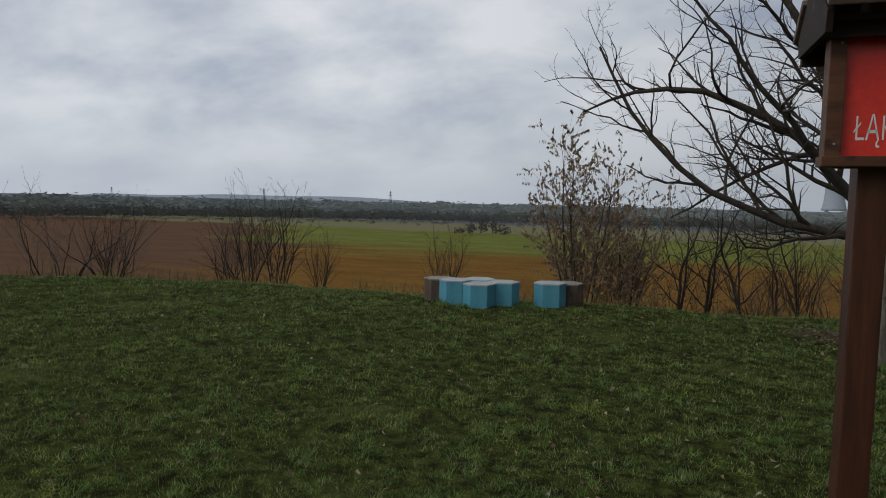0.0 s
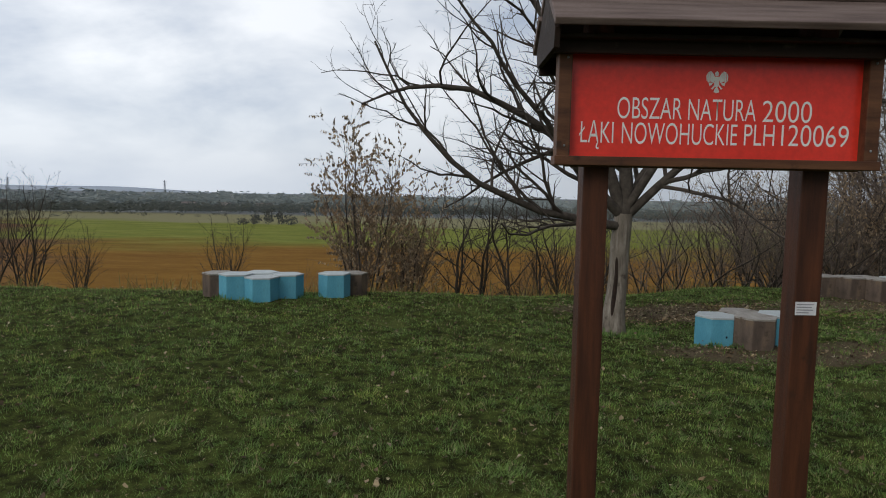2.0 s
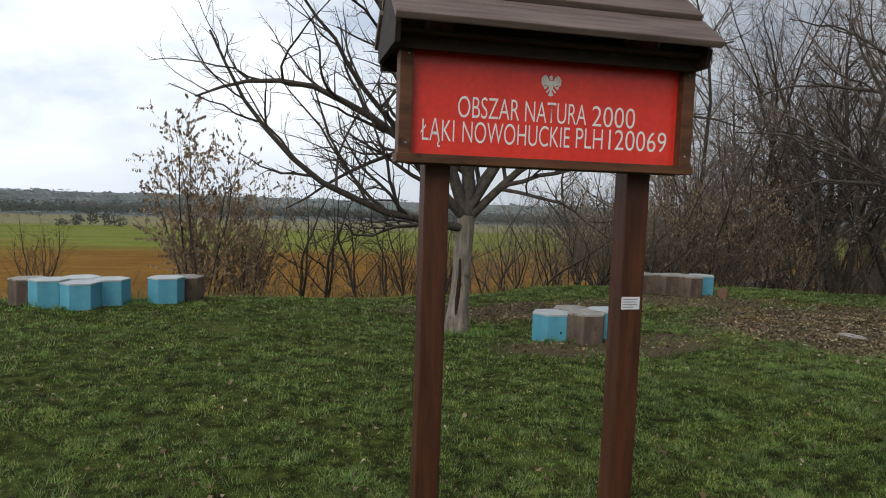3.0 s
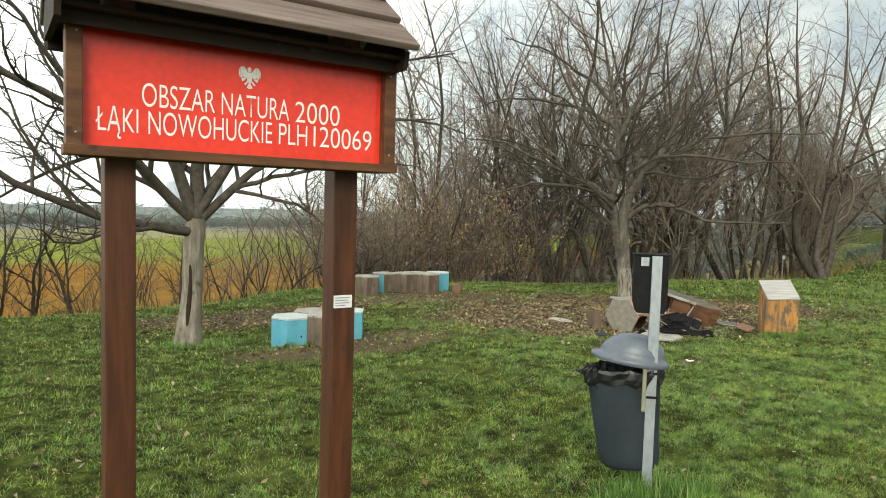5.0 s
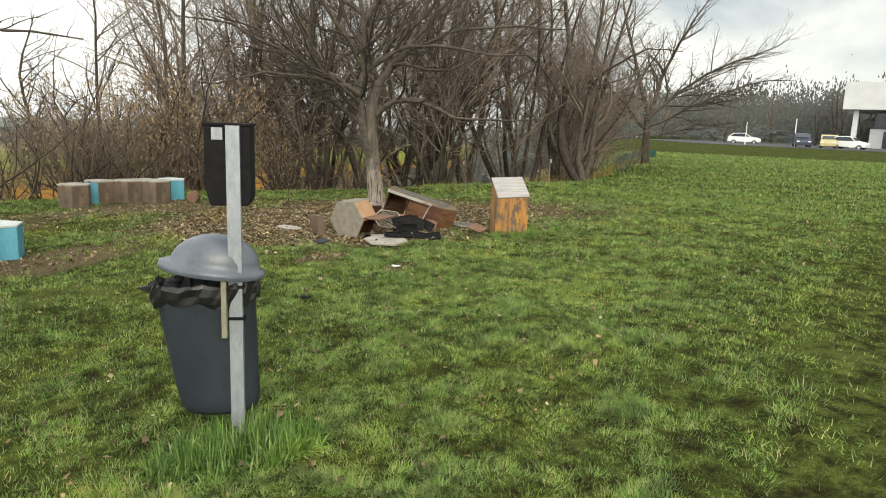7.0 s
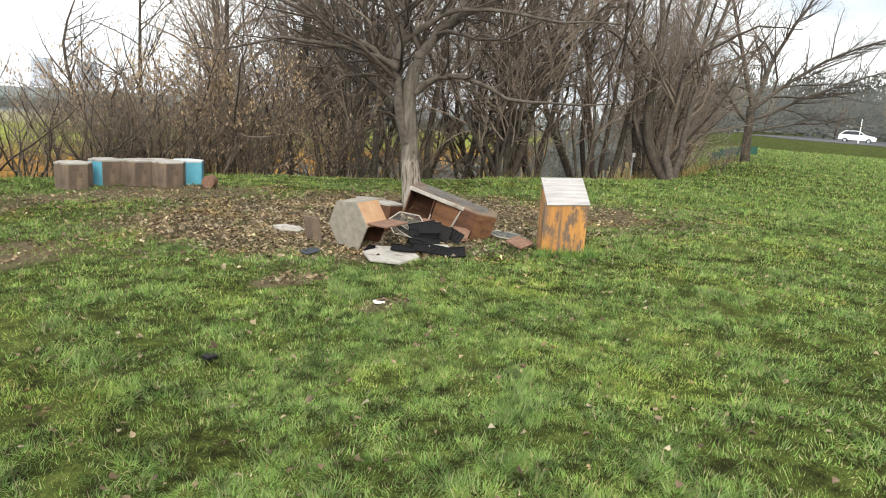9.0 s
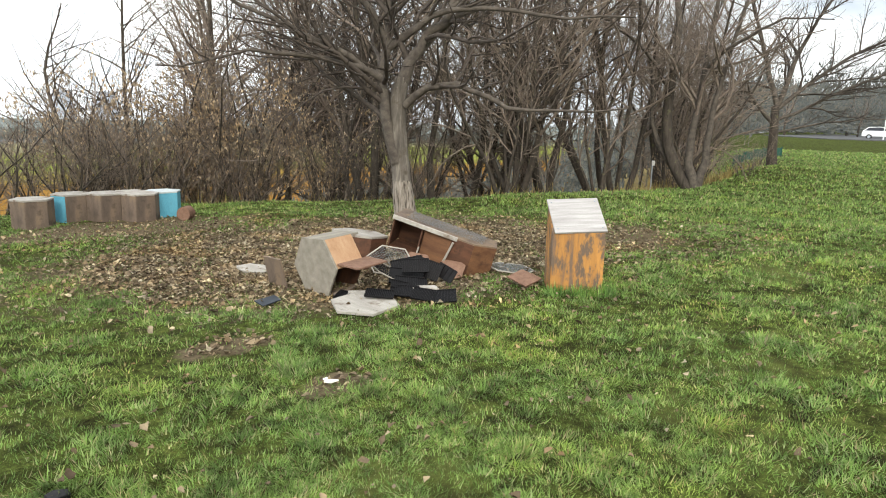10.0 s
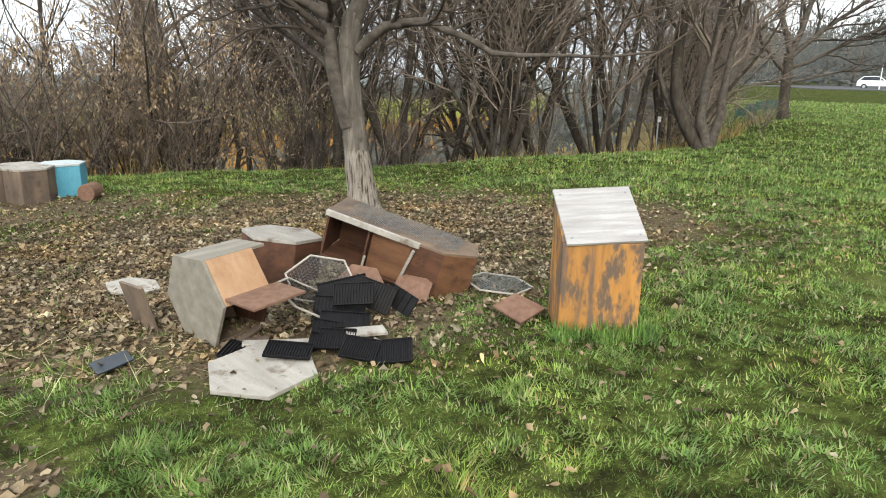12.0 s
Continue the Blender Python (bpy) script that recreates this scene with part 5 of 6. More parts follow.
def triple_hive():
    """Joined hive shells, tipped over: two open cells, then two closed faces at the end."""
    root = thing("open_hive_row", "tipped row of open reddish plywood hive shells under wire net", "hive box", ROW)
    dp, ht = 0.31, 0.29
    plan = [(-0.455, -dp / 2), (0.30, -dp / 2), (0.475, -0.02), (0.43, dp / 2), (-0.455, dp / 2)]
    part("top_board", prism(bmesh.new(), plan, ht / 2 - 0.008, ht / 2 + 0.008, None, 0.003), M_BOARD, root, "weathered grey top board")
    part("bottom_board", prism(bmesh.new(), [(x * 0.97, y * 0.97) for x, y in plan], -ht / 2 - 0.007, -ht / 2 + 0.007, None, 0.003), M_RUST, root)
    # cell walls coloured dark to stand in for shade inside the open cells
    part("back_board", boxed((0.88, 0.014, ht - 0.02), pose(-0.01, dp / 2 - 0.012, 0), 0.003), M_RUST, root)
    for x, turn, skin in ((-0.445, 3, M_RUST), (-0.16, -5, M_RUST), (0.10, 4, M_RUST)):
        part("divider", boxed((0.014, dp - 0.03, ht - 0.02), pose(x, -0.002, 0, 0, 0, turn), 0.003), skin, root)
    part("front_strip", boxed((0.60, 0.022, 0.036), pose(-0.152, -dp / 2 - 0.004, ht / 2 - 0.004), 0.004), M_LID, root, "bleached pale front strip")
    part("cell_panel", boxed((0.25, 0.012, ht - 0.03), pose(-0.03, -dp / 2 + 0.035, -0.008, 0, 0, -3), 0.003), M_CELL, root, "orange-brown plywood panel inside the cell")
    part("end_panel", boxed((0.205, 0.014, ht - 0.012), pose(0.20, -dp / 2 + 0.006, 0), 0.003), M_RUST, root, "dark red-brown plywood end panel")
    part("end_panel", boxed((0.218, 0.014, ht - 0.012), pose(0.385, -0.085, 0, 0, 0, 37.7), 0.003), M_CELL, root, "orange-brown plywood end panel")
    part("batten", boxed((0.018, 0.018, 0.30), pose(0.095, -dp / 2 - 0.012, -0.035, 6, 12, 0), 0.003), M_LID, root, "thin pale batten")
    part("batten", boxed((0.014, 0.014, 0.09), pose(-0.165, -dp / 2 + 0.01, -0.09, 4, 4, 0), 0.002), M_LID, root, "thin pale batten")
    return root


triple_hive()


def net_sheet(m, ln, wd):
    """Loose wire net lying flat, in a diamond mesh."""
    w = Wood()
    step = 0.024
    for side in (-1, 1):
        k = -wd / 2
        while k < ln + wd / 2:
            x0, x1 = k - wd / 2, k + wd / 2
            a, b = max(0.0, -x0 / wd), min(1.0, (ln - x0) / wd)
            if b - a > 0.05:
                p = [(x0 + wd * q - ln / 2, side * (q - 0.5) * wd, 0.004 * math.sin(9 * k + 5 * q)) for q in (a, (a + b) / 2, b)]
                w.tube(np.array(p), (0.0010, 0.0010, 0.0010), 3)
            k += step
    ob = w.done("net_sheet", M_NET, None)
    ob.matrix_basis = m
    return tagged(ob, "loose grey wire net lying on the tipped hive row", "wire net")


net_sheet(ROW @ pose(0.0, 0.02, 0.160, 0, 0, 2), 0.70, 0.25)
hex_frame(pose(7.88, 6.04, hz(7.88, 6.04) + 0.15, 22, -20, 10), 0.20)
hex_frame(pose(7.66, 5.80, hz(7.66, 5.8) + 0.115, 30, 8, 40), 0.20, "hexagonal wire grid with dark mesh on the pile", M_BLACK)
hex_frame(pose(8.84, 5.56, hz(8.84, 5.56) + 0.03, 4, 3, 12), 0.21)
hex_board("lid_board", M_LID, "bleached hexagonal lid board lying in the grass", 0.25, 0.02, pose(7.16, 5.36, hz(7.16, 5.36) + 0.03, 2, -3, 8), "board")
hex_board("lid_board", M_LID, "bleached hexagonal lid board lying among the leaves", 0.17, 0.02, pose(7.22, 7.18, hz(7.22, 7.18) + 0.03, 5, 3, 20), "board")
hex_board("floor_board", M_TERRA, "terracotta hexagonal hardboard leaning under the hive row", 0.15, 0.012, pose(8.08, 5.93, hz(8.08, 5.93) + 0.11, 40, 10, -40), "board")
hex_board("floor_board", M_TERRA, "terracotta hexagonal hardboard propped on the pile", 0.125, 0.012, pose(8.32, 5.76, hz(8.32, 5.76) + 0.075, 38, -14, -34), "board")
tagged(part("loose_panel", prism(bmesh.new(), [(-0.15, 0.0), (-0.03, 0.14), (0.13, 0.03), (0.0, -0.12)], -0.006, 0.006, None, 0.002), M_TERRA, None, "", pose(8.50, 5.08, hz(8.5, 5.08) + 0.065, 17, 4, -46)), "terracotta hardboard piece lying in the grass", "panel")
tagged(part("loose_panel", prism(bmesh.new(), [(-0.09, -0.06), (-0.07, 0.07), (0.10, 0.06), (0.08, -0.05)], -0.004, 0.004, None, 0.002), M_BIN, None, "", pose(6.72, 5.93, hz(6.72, 5.93) + 0.04, 3, -4, 10)), "dark grey sheet lying in the grass", "panel")
for x, y, z, ln, w, rz, ry in ((7.36, 5.57, 0.045, 0.34, 0.045, -30, 2), (7.26, 5.72, 0.04, 0.22, 0.05, -20, -3), (7.73, 5.40, 0.05, 0.2, 0.09, -20, 3), (7.30, 5.78, 0.045, 0.24, 0.035, 35, 0)):
    tagged(part("plank", boxed((ln, w, 0.016), None, 0.003), M_LID if x > 7.3 else M_BOARD, None, "", pose(x, y, hz(x, y) + z, 3, ry, rz)), "short weathered plank lying on the pile", "plank", "planks of the pile")


def tray(m, label, ribs=9, size=(0.24, 0.17)):
    """A shallow black comb tray with ribs."""
    root = thing("comb_tray", label, "tray", m, "black comb trays")
    sx, sy = size[0] * 0.84, size[1] * 0.84
    part("floor", boxed((sx, sy, 0.005), pose(0, 0, 0), 0.001), M_BLACK, root)
    for s in (-1, 1):
        part("rim", boxed((sx, 0.005, 0.013), pose(0, s * sy / 2, 0.005), 0.001), M_BLACK, root)
        part("rim", boxed((0.005, sy, 0.013), pose(s * sx / 2, 0, 0.005), 0.001), M_BLACK, root)
    first = None
    for k in range(ribs):
        m2 = pose(-sx / 2 + sx * (k + 1) / (ribs + 1), 0, 0.006)
        if first is None:
            first = part("rib", boxed((0.003, sy - 0.006, 0.009), None, 0.0), M_BLACK, root, "", m2)
        else:
            share("rib", first, root, m2)
    return root


TRAY_L = "shallow ribbed black plastic comb tray on the pile"
for x, y, z, rx, ry, rz, n, size in (
        (7.74, 5.64, 0.085, 30, 4, -38, 13, (0.31, 0.20)), (7.84, 5.74, 0.14, 42, -10, -28, 13, (0.31, 0.20)), (7.96, 5.66, 0.13, 52, 16, -55, 13, (0.28, 0.18)),
        (7.70, 5.53, 0.075, 24, 6, -34, 13, (0.29, 0.13)), (7.63, 5.50, 0.06, 20, 14, -30, 13, (0.28, 0.12)), (7.56, 5.43, 0.055, 18, 2, -42, 16, (0.25, 0.17)),
        (7.57, 5.22, 0.055, 20, 6, -50, 14, (0.19, 0.16)), (7.68, 5.11, 0.06, 22, -6, -42, 14, (0.19, 0.17)), (8.08, 5.56, 0.10, 62, 20, -75, 3, (0.20, 0.13)),
        (7.30, 5.38, 0.075, 13, 3, -44, 15, (0.24, 0.13)), (7.18, 5.62, 0.045, 16, 4, -60, 8, (0.19, 0.14)), (7.80, 5.60, 0.17, 48, -4, -44, 13, (0.24, 0.14))):
    tray(pose(x, y, hz(x, y) + z, rx, ry, rz), TRAY_L, n, size)
tagged(part("bag", prism(bmesh.new(), [(-0.07, -0.03), (-0.04, 0.05), (0.03, 0.06), (0.08, 0.01), (0.05, -0.05)], -0.008, 0.012, None, 0.006), M_BLACK, None, "", pose(4.98, 4.0, hz(4.98, 4.0) + 0.02, 4, 6, 30) @ Matrix.Diagonal((0.6, 0.6, 0.8, 1))), "crumpled dark scrap lying on the lawn", "scrap")
tagged(part("wrapper", prism(bmesh.new(), [(-0.06, -0.02), (-0.065, 0.03), (-0.03, 0.045), (-0.035, 0.0), (0.02, -0.015), (0.05, -0.03), (-0.01, -0.045)], -0.003, 0.006, None, 0.002), M_WHITE, None, "", pose(6.22, 4.27, hz(6.22, 4.27) + 0.024, 6, -8, -30) @ Matrix.Diagonal((0.65, 0.65, 1, 1))), "torn white wrapper lying on a bare spot", "wrapper")


# ---- distance ----
def clump_wood(name, label, mat, trees, tris, seed, slim=0.25, rise=0.10):
    """Far woods: each tree a cloud of small slivers on a stem."""
    rng = np.random.default_rng(seed)
    v = []
    for x, y, z, w, h in trees:
        p = rng.normal(size=(tris, 3))
        p /= np.linalg.norm(p, axis=1)[:, None] + 1e-9
        p *= (rng.random(tris) ** 0.45)[:, None]
        c = np.stack([x + p[:, 0] * w, y + p[:, 1] * w, z + h * (0.56 + 0.44 * p[:, 2])], -1)
        away = np.array([y, -x, 0.0]) / math.hypot(x, y)
        a = away * (w * slim * (0.5 + rng.random(tris)))[:, None] + rng.normal(size=(tris, 3)) * (w * slim * 0.25)
        b = away * (w * slim * rng.normal(size=tris))[:, None] * 0.5 + np.array([0, 0, 1.0]) * (h * rise * (0.5 + rng.random(tris)))[:, None]
        v.append(np.stack([c - a * 0.5, c + a * 0.5, c + b], 1).reshape(-1, 3))
        stem = np.array([[x - 0.03 * w, y, z - 0.5], [x + 0.03 * w, y, z - 0.5], [x, y, z + h * 0.7]])
        v.append(stem)
    v = np.concatenate(v)
    n = len(v) // 3
    ob = raw(name, v, np.arange(n * 3), np.arange(n) * 3, mat)
    return tagged(ob, label, "woods", kind="stuff")


def belt(seed, bearing0, bearing1, dist, count, tall, wide, jitter):
    rng = np.random.default_rng(seed)
    out = []
    for k in range(count):
        b = radians(bearing0 + (bearing1 - bearing0) * (k + rng.random()) / count)
        d = dist * (1 + jitter * (rng.random() - 0.5))
        x, y = d * math.sin(b), d * math.cos(b)
        f = 0.6 + 0.6 * rng.random() ** 1.5
        out.append((x, y, hz(x, y), wide * (0.7 + 0.6 * rng.random()), tall * f))
    return out


clump_wood("far_woods", "haze-greyed winter belt of trees across the meadow", M_MIDWOOD, belt(1, -64, 50, 398, 1300, 6.2, 3.6, 0.06), 40, 1, 0.30)
clump_wood("far_woods", "haze-paled line of distant woods before the hills", M_HAZEWOOD, belt(2, -66, 55, 600, 1500, 10.5, 8, 0.35), 24, 2, 0.42)
clump_wood("far_woods", "dark evergreen trees among the far belt", M_FARGREEN, belt(3, -30, 20, 394, 34, 5.4, 2.0, 0.04), 50, 3)
clump_wood("meadow_trees", "small clump of bare trees out on the meadow", M_FARWOOD, [(-72 + dx, 262, hz(-72 + dx, 262) - 0.7, 2.6, h) for dx, h in ((0, 5.0), (5, 7.0), (10, 6.0), (-5, 3.2), (14, 4.2))], 150, 4, 0.18)
clump_wood("meadow_bushes", "low bushes scattered along the far edge of the meadow", M_FARWOOD, belt(5, -55, 30, 345, 60, 2.0, 2.4, 0.12), 40, 5)
clump_wood("hillside_woods", "bare woods rising behind the car park", M_FARWOOD, belt(6, 58, 112, 140, 200, 8, 3.6, 0.3) + belt(7, 64, 112, 190, 260, 14, 4.5, 0.2), 230, 6, 0.07, 0.05)
clump_wood("hillside_scrub", "low bare scrub behind the car park", M_FARWOOD, belt(9, 54, 112, 128, 260, 2.6, 3.2, 0.15), 60, 9, 0.22, 0.12)
clump_wood("bank_woods", "bare undergrowth beyond the thicket", M_FARWOOD, belt(8, 22, 66, 62, 90, 5.5, 2.2, 0.5), 170, 7, 0.10)


def build_hills():
    xs = np.linspace(-3300, 2600, 90)
    y0 = 3300.0
    top = -47 + 27 * np.exp(-((xs + 2200) / 900) ** 2) + 5 * np.sin(xs / 310) + 3 * np.sin(xs / 130 + 1)
    v = np.concatenate([np.stack([xs, np.full_like(xs, y0 - 350), np.full_like(xs, -60)], -1), np.stack([xs, np.full_like(xs, y0), top], -1), np.stack([xs, np.full_like(xs, y0 + 300), np.full_like(xs, -70)], -1)])
    n = len(xs)
    i = np.arange(n - 1)
    q = np.concatenate([np.stack([i, i + 1, i + 1 + n, i + n], -1), np.stack([i + n, i + 1 + n, i + 1 + 2 * n, i + 2 * n], -1)])
    return tagged(raw("backdrop_hills", v, q.ravel(), np.arange(len(q)) * 4, M_HILL), "low blue-grey hills on the horizon", "hills", kind="structure")


# the blue-grey carries painted distance haze, not the hills' own colour
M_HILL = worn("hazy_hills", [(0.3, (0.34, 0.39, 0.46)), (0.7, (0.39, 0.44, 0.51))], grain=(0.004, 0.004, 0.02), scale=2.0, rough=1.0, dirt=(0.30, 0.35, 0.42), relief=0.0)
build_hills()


def far_house(x, y, turn, w, d, h):
    root = thing("far_house", "small white far house among the trees", "house", pose(x, y, hz(x, y), 0, 0, turn), "far houses")
    part("wall", boxed((w, d, h), pose(0, 0, h / 2), 0.02), M_CONCRETE, root)
    bm = bmesh.new()
    prism(bm, [(-d / 2 - 0.4, 0), (d / 2 + 0.4, 0), (0, d * 0.45)], -w / 2 - 0.3, w / 2 + 0.3, pose(0, 0, h, 90, 0, 90))
    part("roof", bm, M_ROOFTILE, root)
    for k in (-1, 1):
        part("window", boxed((1.2, 0.06, 1.2), pose(k * w * 0.25, -d / 2 - 0.02, h * 0.55), 0.0), M_GLASS, root)
    return root


for x, y, turn, w in ((-150, 402, 10, 8), (-128, 400, -15, 7), (-104, 398, 5, 9), (-36, 408, 20, 6), (-250, 382, 0, 7), (-14, 400, -10, 6)):
    far_house(x, y, turn, w, 6, 3.0)


def pylon(x, y, h):
    root = thing("mast", "thin grey lattice mast far on the horizon", "mast", pose(x, y, hz(x, y)), "far masts")
    w = Wood()
    for a in range(4):
        ang = radians(45 + 90 * a)
        w.tube(np.array([[math.cos(ang) * 2.6, math.sin(ang) * 2.6, 0], [math.cos(ang) * 0.5, math.sin(ang) * 0.5, h]]), (0.35, 0.25), 4)
    w.done("legs", M_STEEL, root)
    arms = Wood()
    for z in (0.72, 0.84, 0.95):
        arms.tube(np.array([[-h * 0.12, 0, h * z], [h * 0.12, 0, h * z]]), (0.3, 0.3), 4)
    arms.done("arms", M_STEEL, root)


for x, y, h in ((-640, 1000, 27), (-470, 1150, 28), (-90, 1250, 30), (-1010, 1050, 25)):
    pylon(x, y, h)


def cooling_tower(x, y, r, h):
    bm = bmesh.new()
    lathe(bm, [(-16 + h * t, r * (1 + 0.32 * (1 - t / 0.75) ** 2), r * (1 + 0.32 * (1 - t / 0.75) ** 2), 0) for t in np.linspace(0, 1, 12)], 28, True, True)
    return tagged(part("cooling_tower", bm, M_TOWER, None, "", pose(x, y, 0), True), "haze-pale concrete cooling tower far across the meadow", "cooling tower", "cooling towers")


# concrete paled towards the sky, with haze put into the colour
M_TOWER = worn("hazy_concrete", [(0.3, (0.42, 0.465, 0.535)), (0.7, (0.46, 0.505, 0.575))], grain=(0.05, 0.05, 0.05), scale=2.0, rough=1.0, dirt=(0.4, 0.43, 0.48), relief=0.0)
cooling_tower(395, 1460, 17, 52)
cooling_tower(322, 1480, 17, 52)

# road, parked cars and the building beyond the lawn
bm = bmesh.new()
prism(bm, [(87, 31.5), (89, -40), (140, -40), (140, 48), (100, 44)], 0.0, 0.10)
tagged(part("road", bm, M_ASPHALT, None, "", pose(0, 0, 0.03)), "asphalt road and car park beyond the lawn", "road", kind="structure")


def car(x, y, turn, mat, label, ln=4.3, tall=1.5):
    root = thing("parked_car", label, "car", pose(x, y, 0.12, 0, 0, turn), "parked cars")
    prof = [(-ln / 2, 0.25), (ln / 2, 0.25), (ln / 2 + 0.02, 0.62), (ln / 2 - 0.25, 0.82), (ln * 0.20, 0.92), (ln * 0.06, tall - 0.06), (-ln * 0.08, tall), (-ln * 0.34, tall - 0.05), (-ln / 2 + 0.08, 0.92), (-ln / 2, 0.6)]
    bm = bmesh.new()
    prism(bm, prof, -0.86, 0.86, pose(0, 0, 0, 90), 0.05)
    body = part("body", bm, mat, root)
    for s in (-1, 1):
        bm = bmesh.new()
        prism(bm, [(ln * 0.17, 0.95), (ln * 0.055, tall - 0.12), (-ln * 0.08, tall - 0.07), (-ln * 0.33, tall - 0.13), (-ln * 0.43, 0.95)], -0.01, 0.01, pose(0, s * 0.865, 0, 90))
        part("side_window", bm, M_GLASS, body)
        for wx in (-ln * 0.31, ln * 0.31):
            bm = bmesh.new()
            bmesh.ops.create_cone(bm, cap_ends=True, segments=18, radius1=0.32, radius2=0.32, depth=0.2, matrix=pose(wx, s * 0.78, 0.2, 90))
            wheel = part("wheel", bm, M_TYRE, root)
            bm = bmesh.new()
            bmesh.ops.create_cone(bm, cap_ends=True, segments=14, radius1=0.19, radius2=0.17, depth=0.03, matrix=pose(wx, s * 0.89, 0.2, 90))
            part("rim", bm, M_STEEL, wheel)
    part("windscreen", boxed((0.03, 1.4, 0.5), pose(ln * 0.14, 0, tall - 0.34, 0, -50), 0.0), M_GLASS, body)
    for s in (-1, 1):
        part("headlight", boxed((0.04, 0.35, 0.14), pose(ln / 2 - 0.02, s * 0.6, 0.68), 0.01), M_WHITE, body)
    return root


def pole(x, y, h, label, r=0.11):
    bm = bmesh.new()
    lathe(bm, [(-0.1, r, r, 0), (h * 0.9, r * 0.6, r * 0.6, 0), (h, r * 0.6, r * 0.6, 0)], 10, True, True)
    root = tagged(part("flag_pole", bm, M_CARWHITE, None, "", pose(x, y, 0.1)), label, "pole", "white poles")
    return root


def build_building(x, y, turn):
    root = thing("pavilion_building", "pale two-storey building with overhanging upper floor and dark window bands", "building", pose(x, y, 0.1, 0, 0, turn))
    wall = part("ground_floor_wall", boxed((24, 14, 2.6), pose(12, 7, 1.3), 0.03), M_CONCRETE, root)
    part("window_band", boxed((23, 0.1, 2.0), pose(12, -0.03, 3.7), 0.0), M_GLASS, root)
    # shade under the overhang is coloured in as a darker grey wall
    part("recess_wall", boxed((23.4, 13.4, 2.6), pose(12, 7.2, 3.8), 0.03), M_SHADEGREY, root)
    part("upper_floor_wall", boxed((28, 18, 3.6), pose(11, 5.5, 6.85), 0.05), M_CONCRETE, root)
    part("upper_window_band", boxed((24, 14, 1.9), pose(13.5, 7, 9.5), 0.03), M_GLASS, root)
    part("roof_block", boxed((25, 15, 2.6), pose(13.5, 7, 11.75), 0.05), M_CONCRETE, root)
    for k in range(5):
        part("column", boxed((0.6, 0.6, 6.0), pose(-1.5 + 5.5 * k, -2.2, 3.0), 0.03), M_CONCRETE, root)
        part("doorway", boxed((1.8, 0.1, 2.2), pose(2.5 + 4.8 * k, -0.04, 1.2), 0.0), M_GLASS, root)
    return root


M_SHADEGREY = worn("shaded_grey_wall", [(0.3, (0.16, 0.16, 0.165)), (0.7, (0.22, 0.22, 0.225))], grain=(0.3, 0.3, 0.3), relief=0.0)


def scraps(seed):
    """Torn black and brown bits of comb and board strewn through the pile."""
    rng = random.Random(seed)
    for mat, label, n in ((M_BLACK, "torn scraps of black comb in the pile", 46), (M_RUST, "splinters of brown board in the pile", 26), (M_PALE, "bleached splinters in the pile", 12)):
        bm = bmesh.new()
        for _ in range(n):
            x, y = 7.72 + rng.gauss(0, 0.27), 5.56 + rng.gauss(0, 0.19)
            s = rng.uniform(0.02, 0.055)
            k = rng.randint(4, 6)
            pts = [(s * rng.uniform(0.5, 1.5) * math.cos(2 * math.pi * i / k), s * rng.uniform(0.3, 0.9) * math.sin(2 * math.pi * i / k)) for i in range(k)]
            prism(bm, pts, -0.003, 0.003, pose(x, y, hz(x, y) + rng.uniform(0.012, 0.06), rng.gauss(0, 22), rng.gauss(0, 22), rng.uniform(0, 360)), 0.0)
        tagged(part("debris_scraps", bm, mat), label, "debris", kind="stuff")


scraps(44)
car(101.5, 30.0, -75, M_CARWHITE, "white parked car at the edge of the car park", 4.2, 1.45)
car(94.0, 21.0, -160, M_CARDARK, "dark blue parked car seen beyond the lawn", 4.2, 1.65)
car(95.0, 16.0, -95, M_CARWHITE, "white parked hatchback beside the pavilion", 3.9, 1.5)
car(94.8, 18.2, -170, M_YELLOW, "pale yellow parked van beyond the lawn", 4.0, 1.6)
pole(93.0, 27.3, 2.8, "short white pole at the edge of the car park", 0.07)
pole(104.0, 24.2, 3.6, "tall white lamp pole by the road")
build_building(110, 16.4, -90)


def green_fence():
    root = thing("sheet_fence", "low dark green sheet fence at the end of the bank", "fence")
    a, b = Vector((33.3, 15.5, 0)), Vector((35.4, 14.4, 0))
    for k in range(6):
        p = a.lerp(b, k / 5)
        bm = bmesh.new()
        lathe(bm, [(-0.2, 0.03, 0.03, 0), (0.45, 0.025, 0.025, 0)], 8, True, True)
        part("post", bm, M_GREENNET, root, "", pose(p.x, p.y, hz(p.x, p.y)))
        if k < 5:
            q = a.lerp(b, (k + 0.5) / 5)
            part("sheet", boxed(((b - a).length / 5 - 0.06, 0.02, 0.34), pose(q.x, q.y, hz(q.x, q.y) + 0.24, 0, 0, -27.6), 0.0), M_GREENNET, root)
    return root


green_fence()


def marker(x, y):
    root = thing("marker_post", "thin marker post with small white plate on the bank", "marker", pose(x, y, hz(x, y)))
    bm = bmesh.new()
    lathe(bm, [(-0.1, 0.02, 0.02, 0), (0.8, 0.015, 0.015, 0)], 8, True, True)
    part("post", bm, M_STEEL, root)
    part("plate", boxed((0.07, 0.01, 0.11), pose(0, -0.022, 0.74, 0, 0, -40), 0.002), M_WHITE, root)


marker(18.6, 10.3)


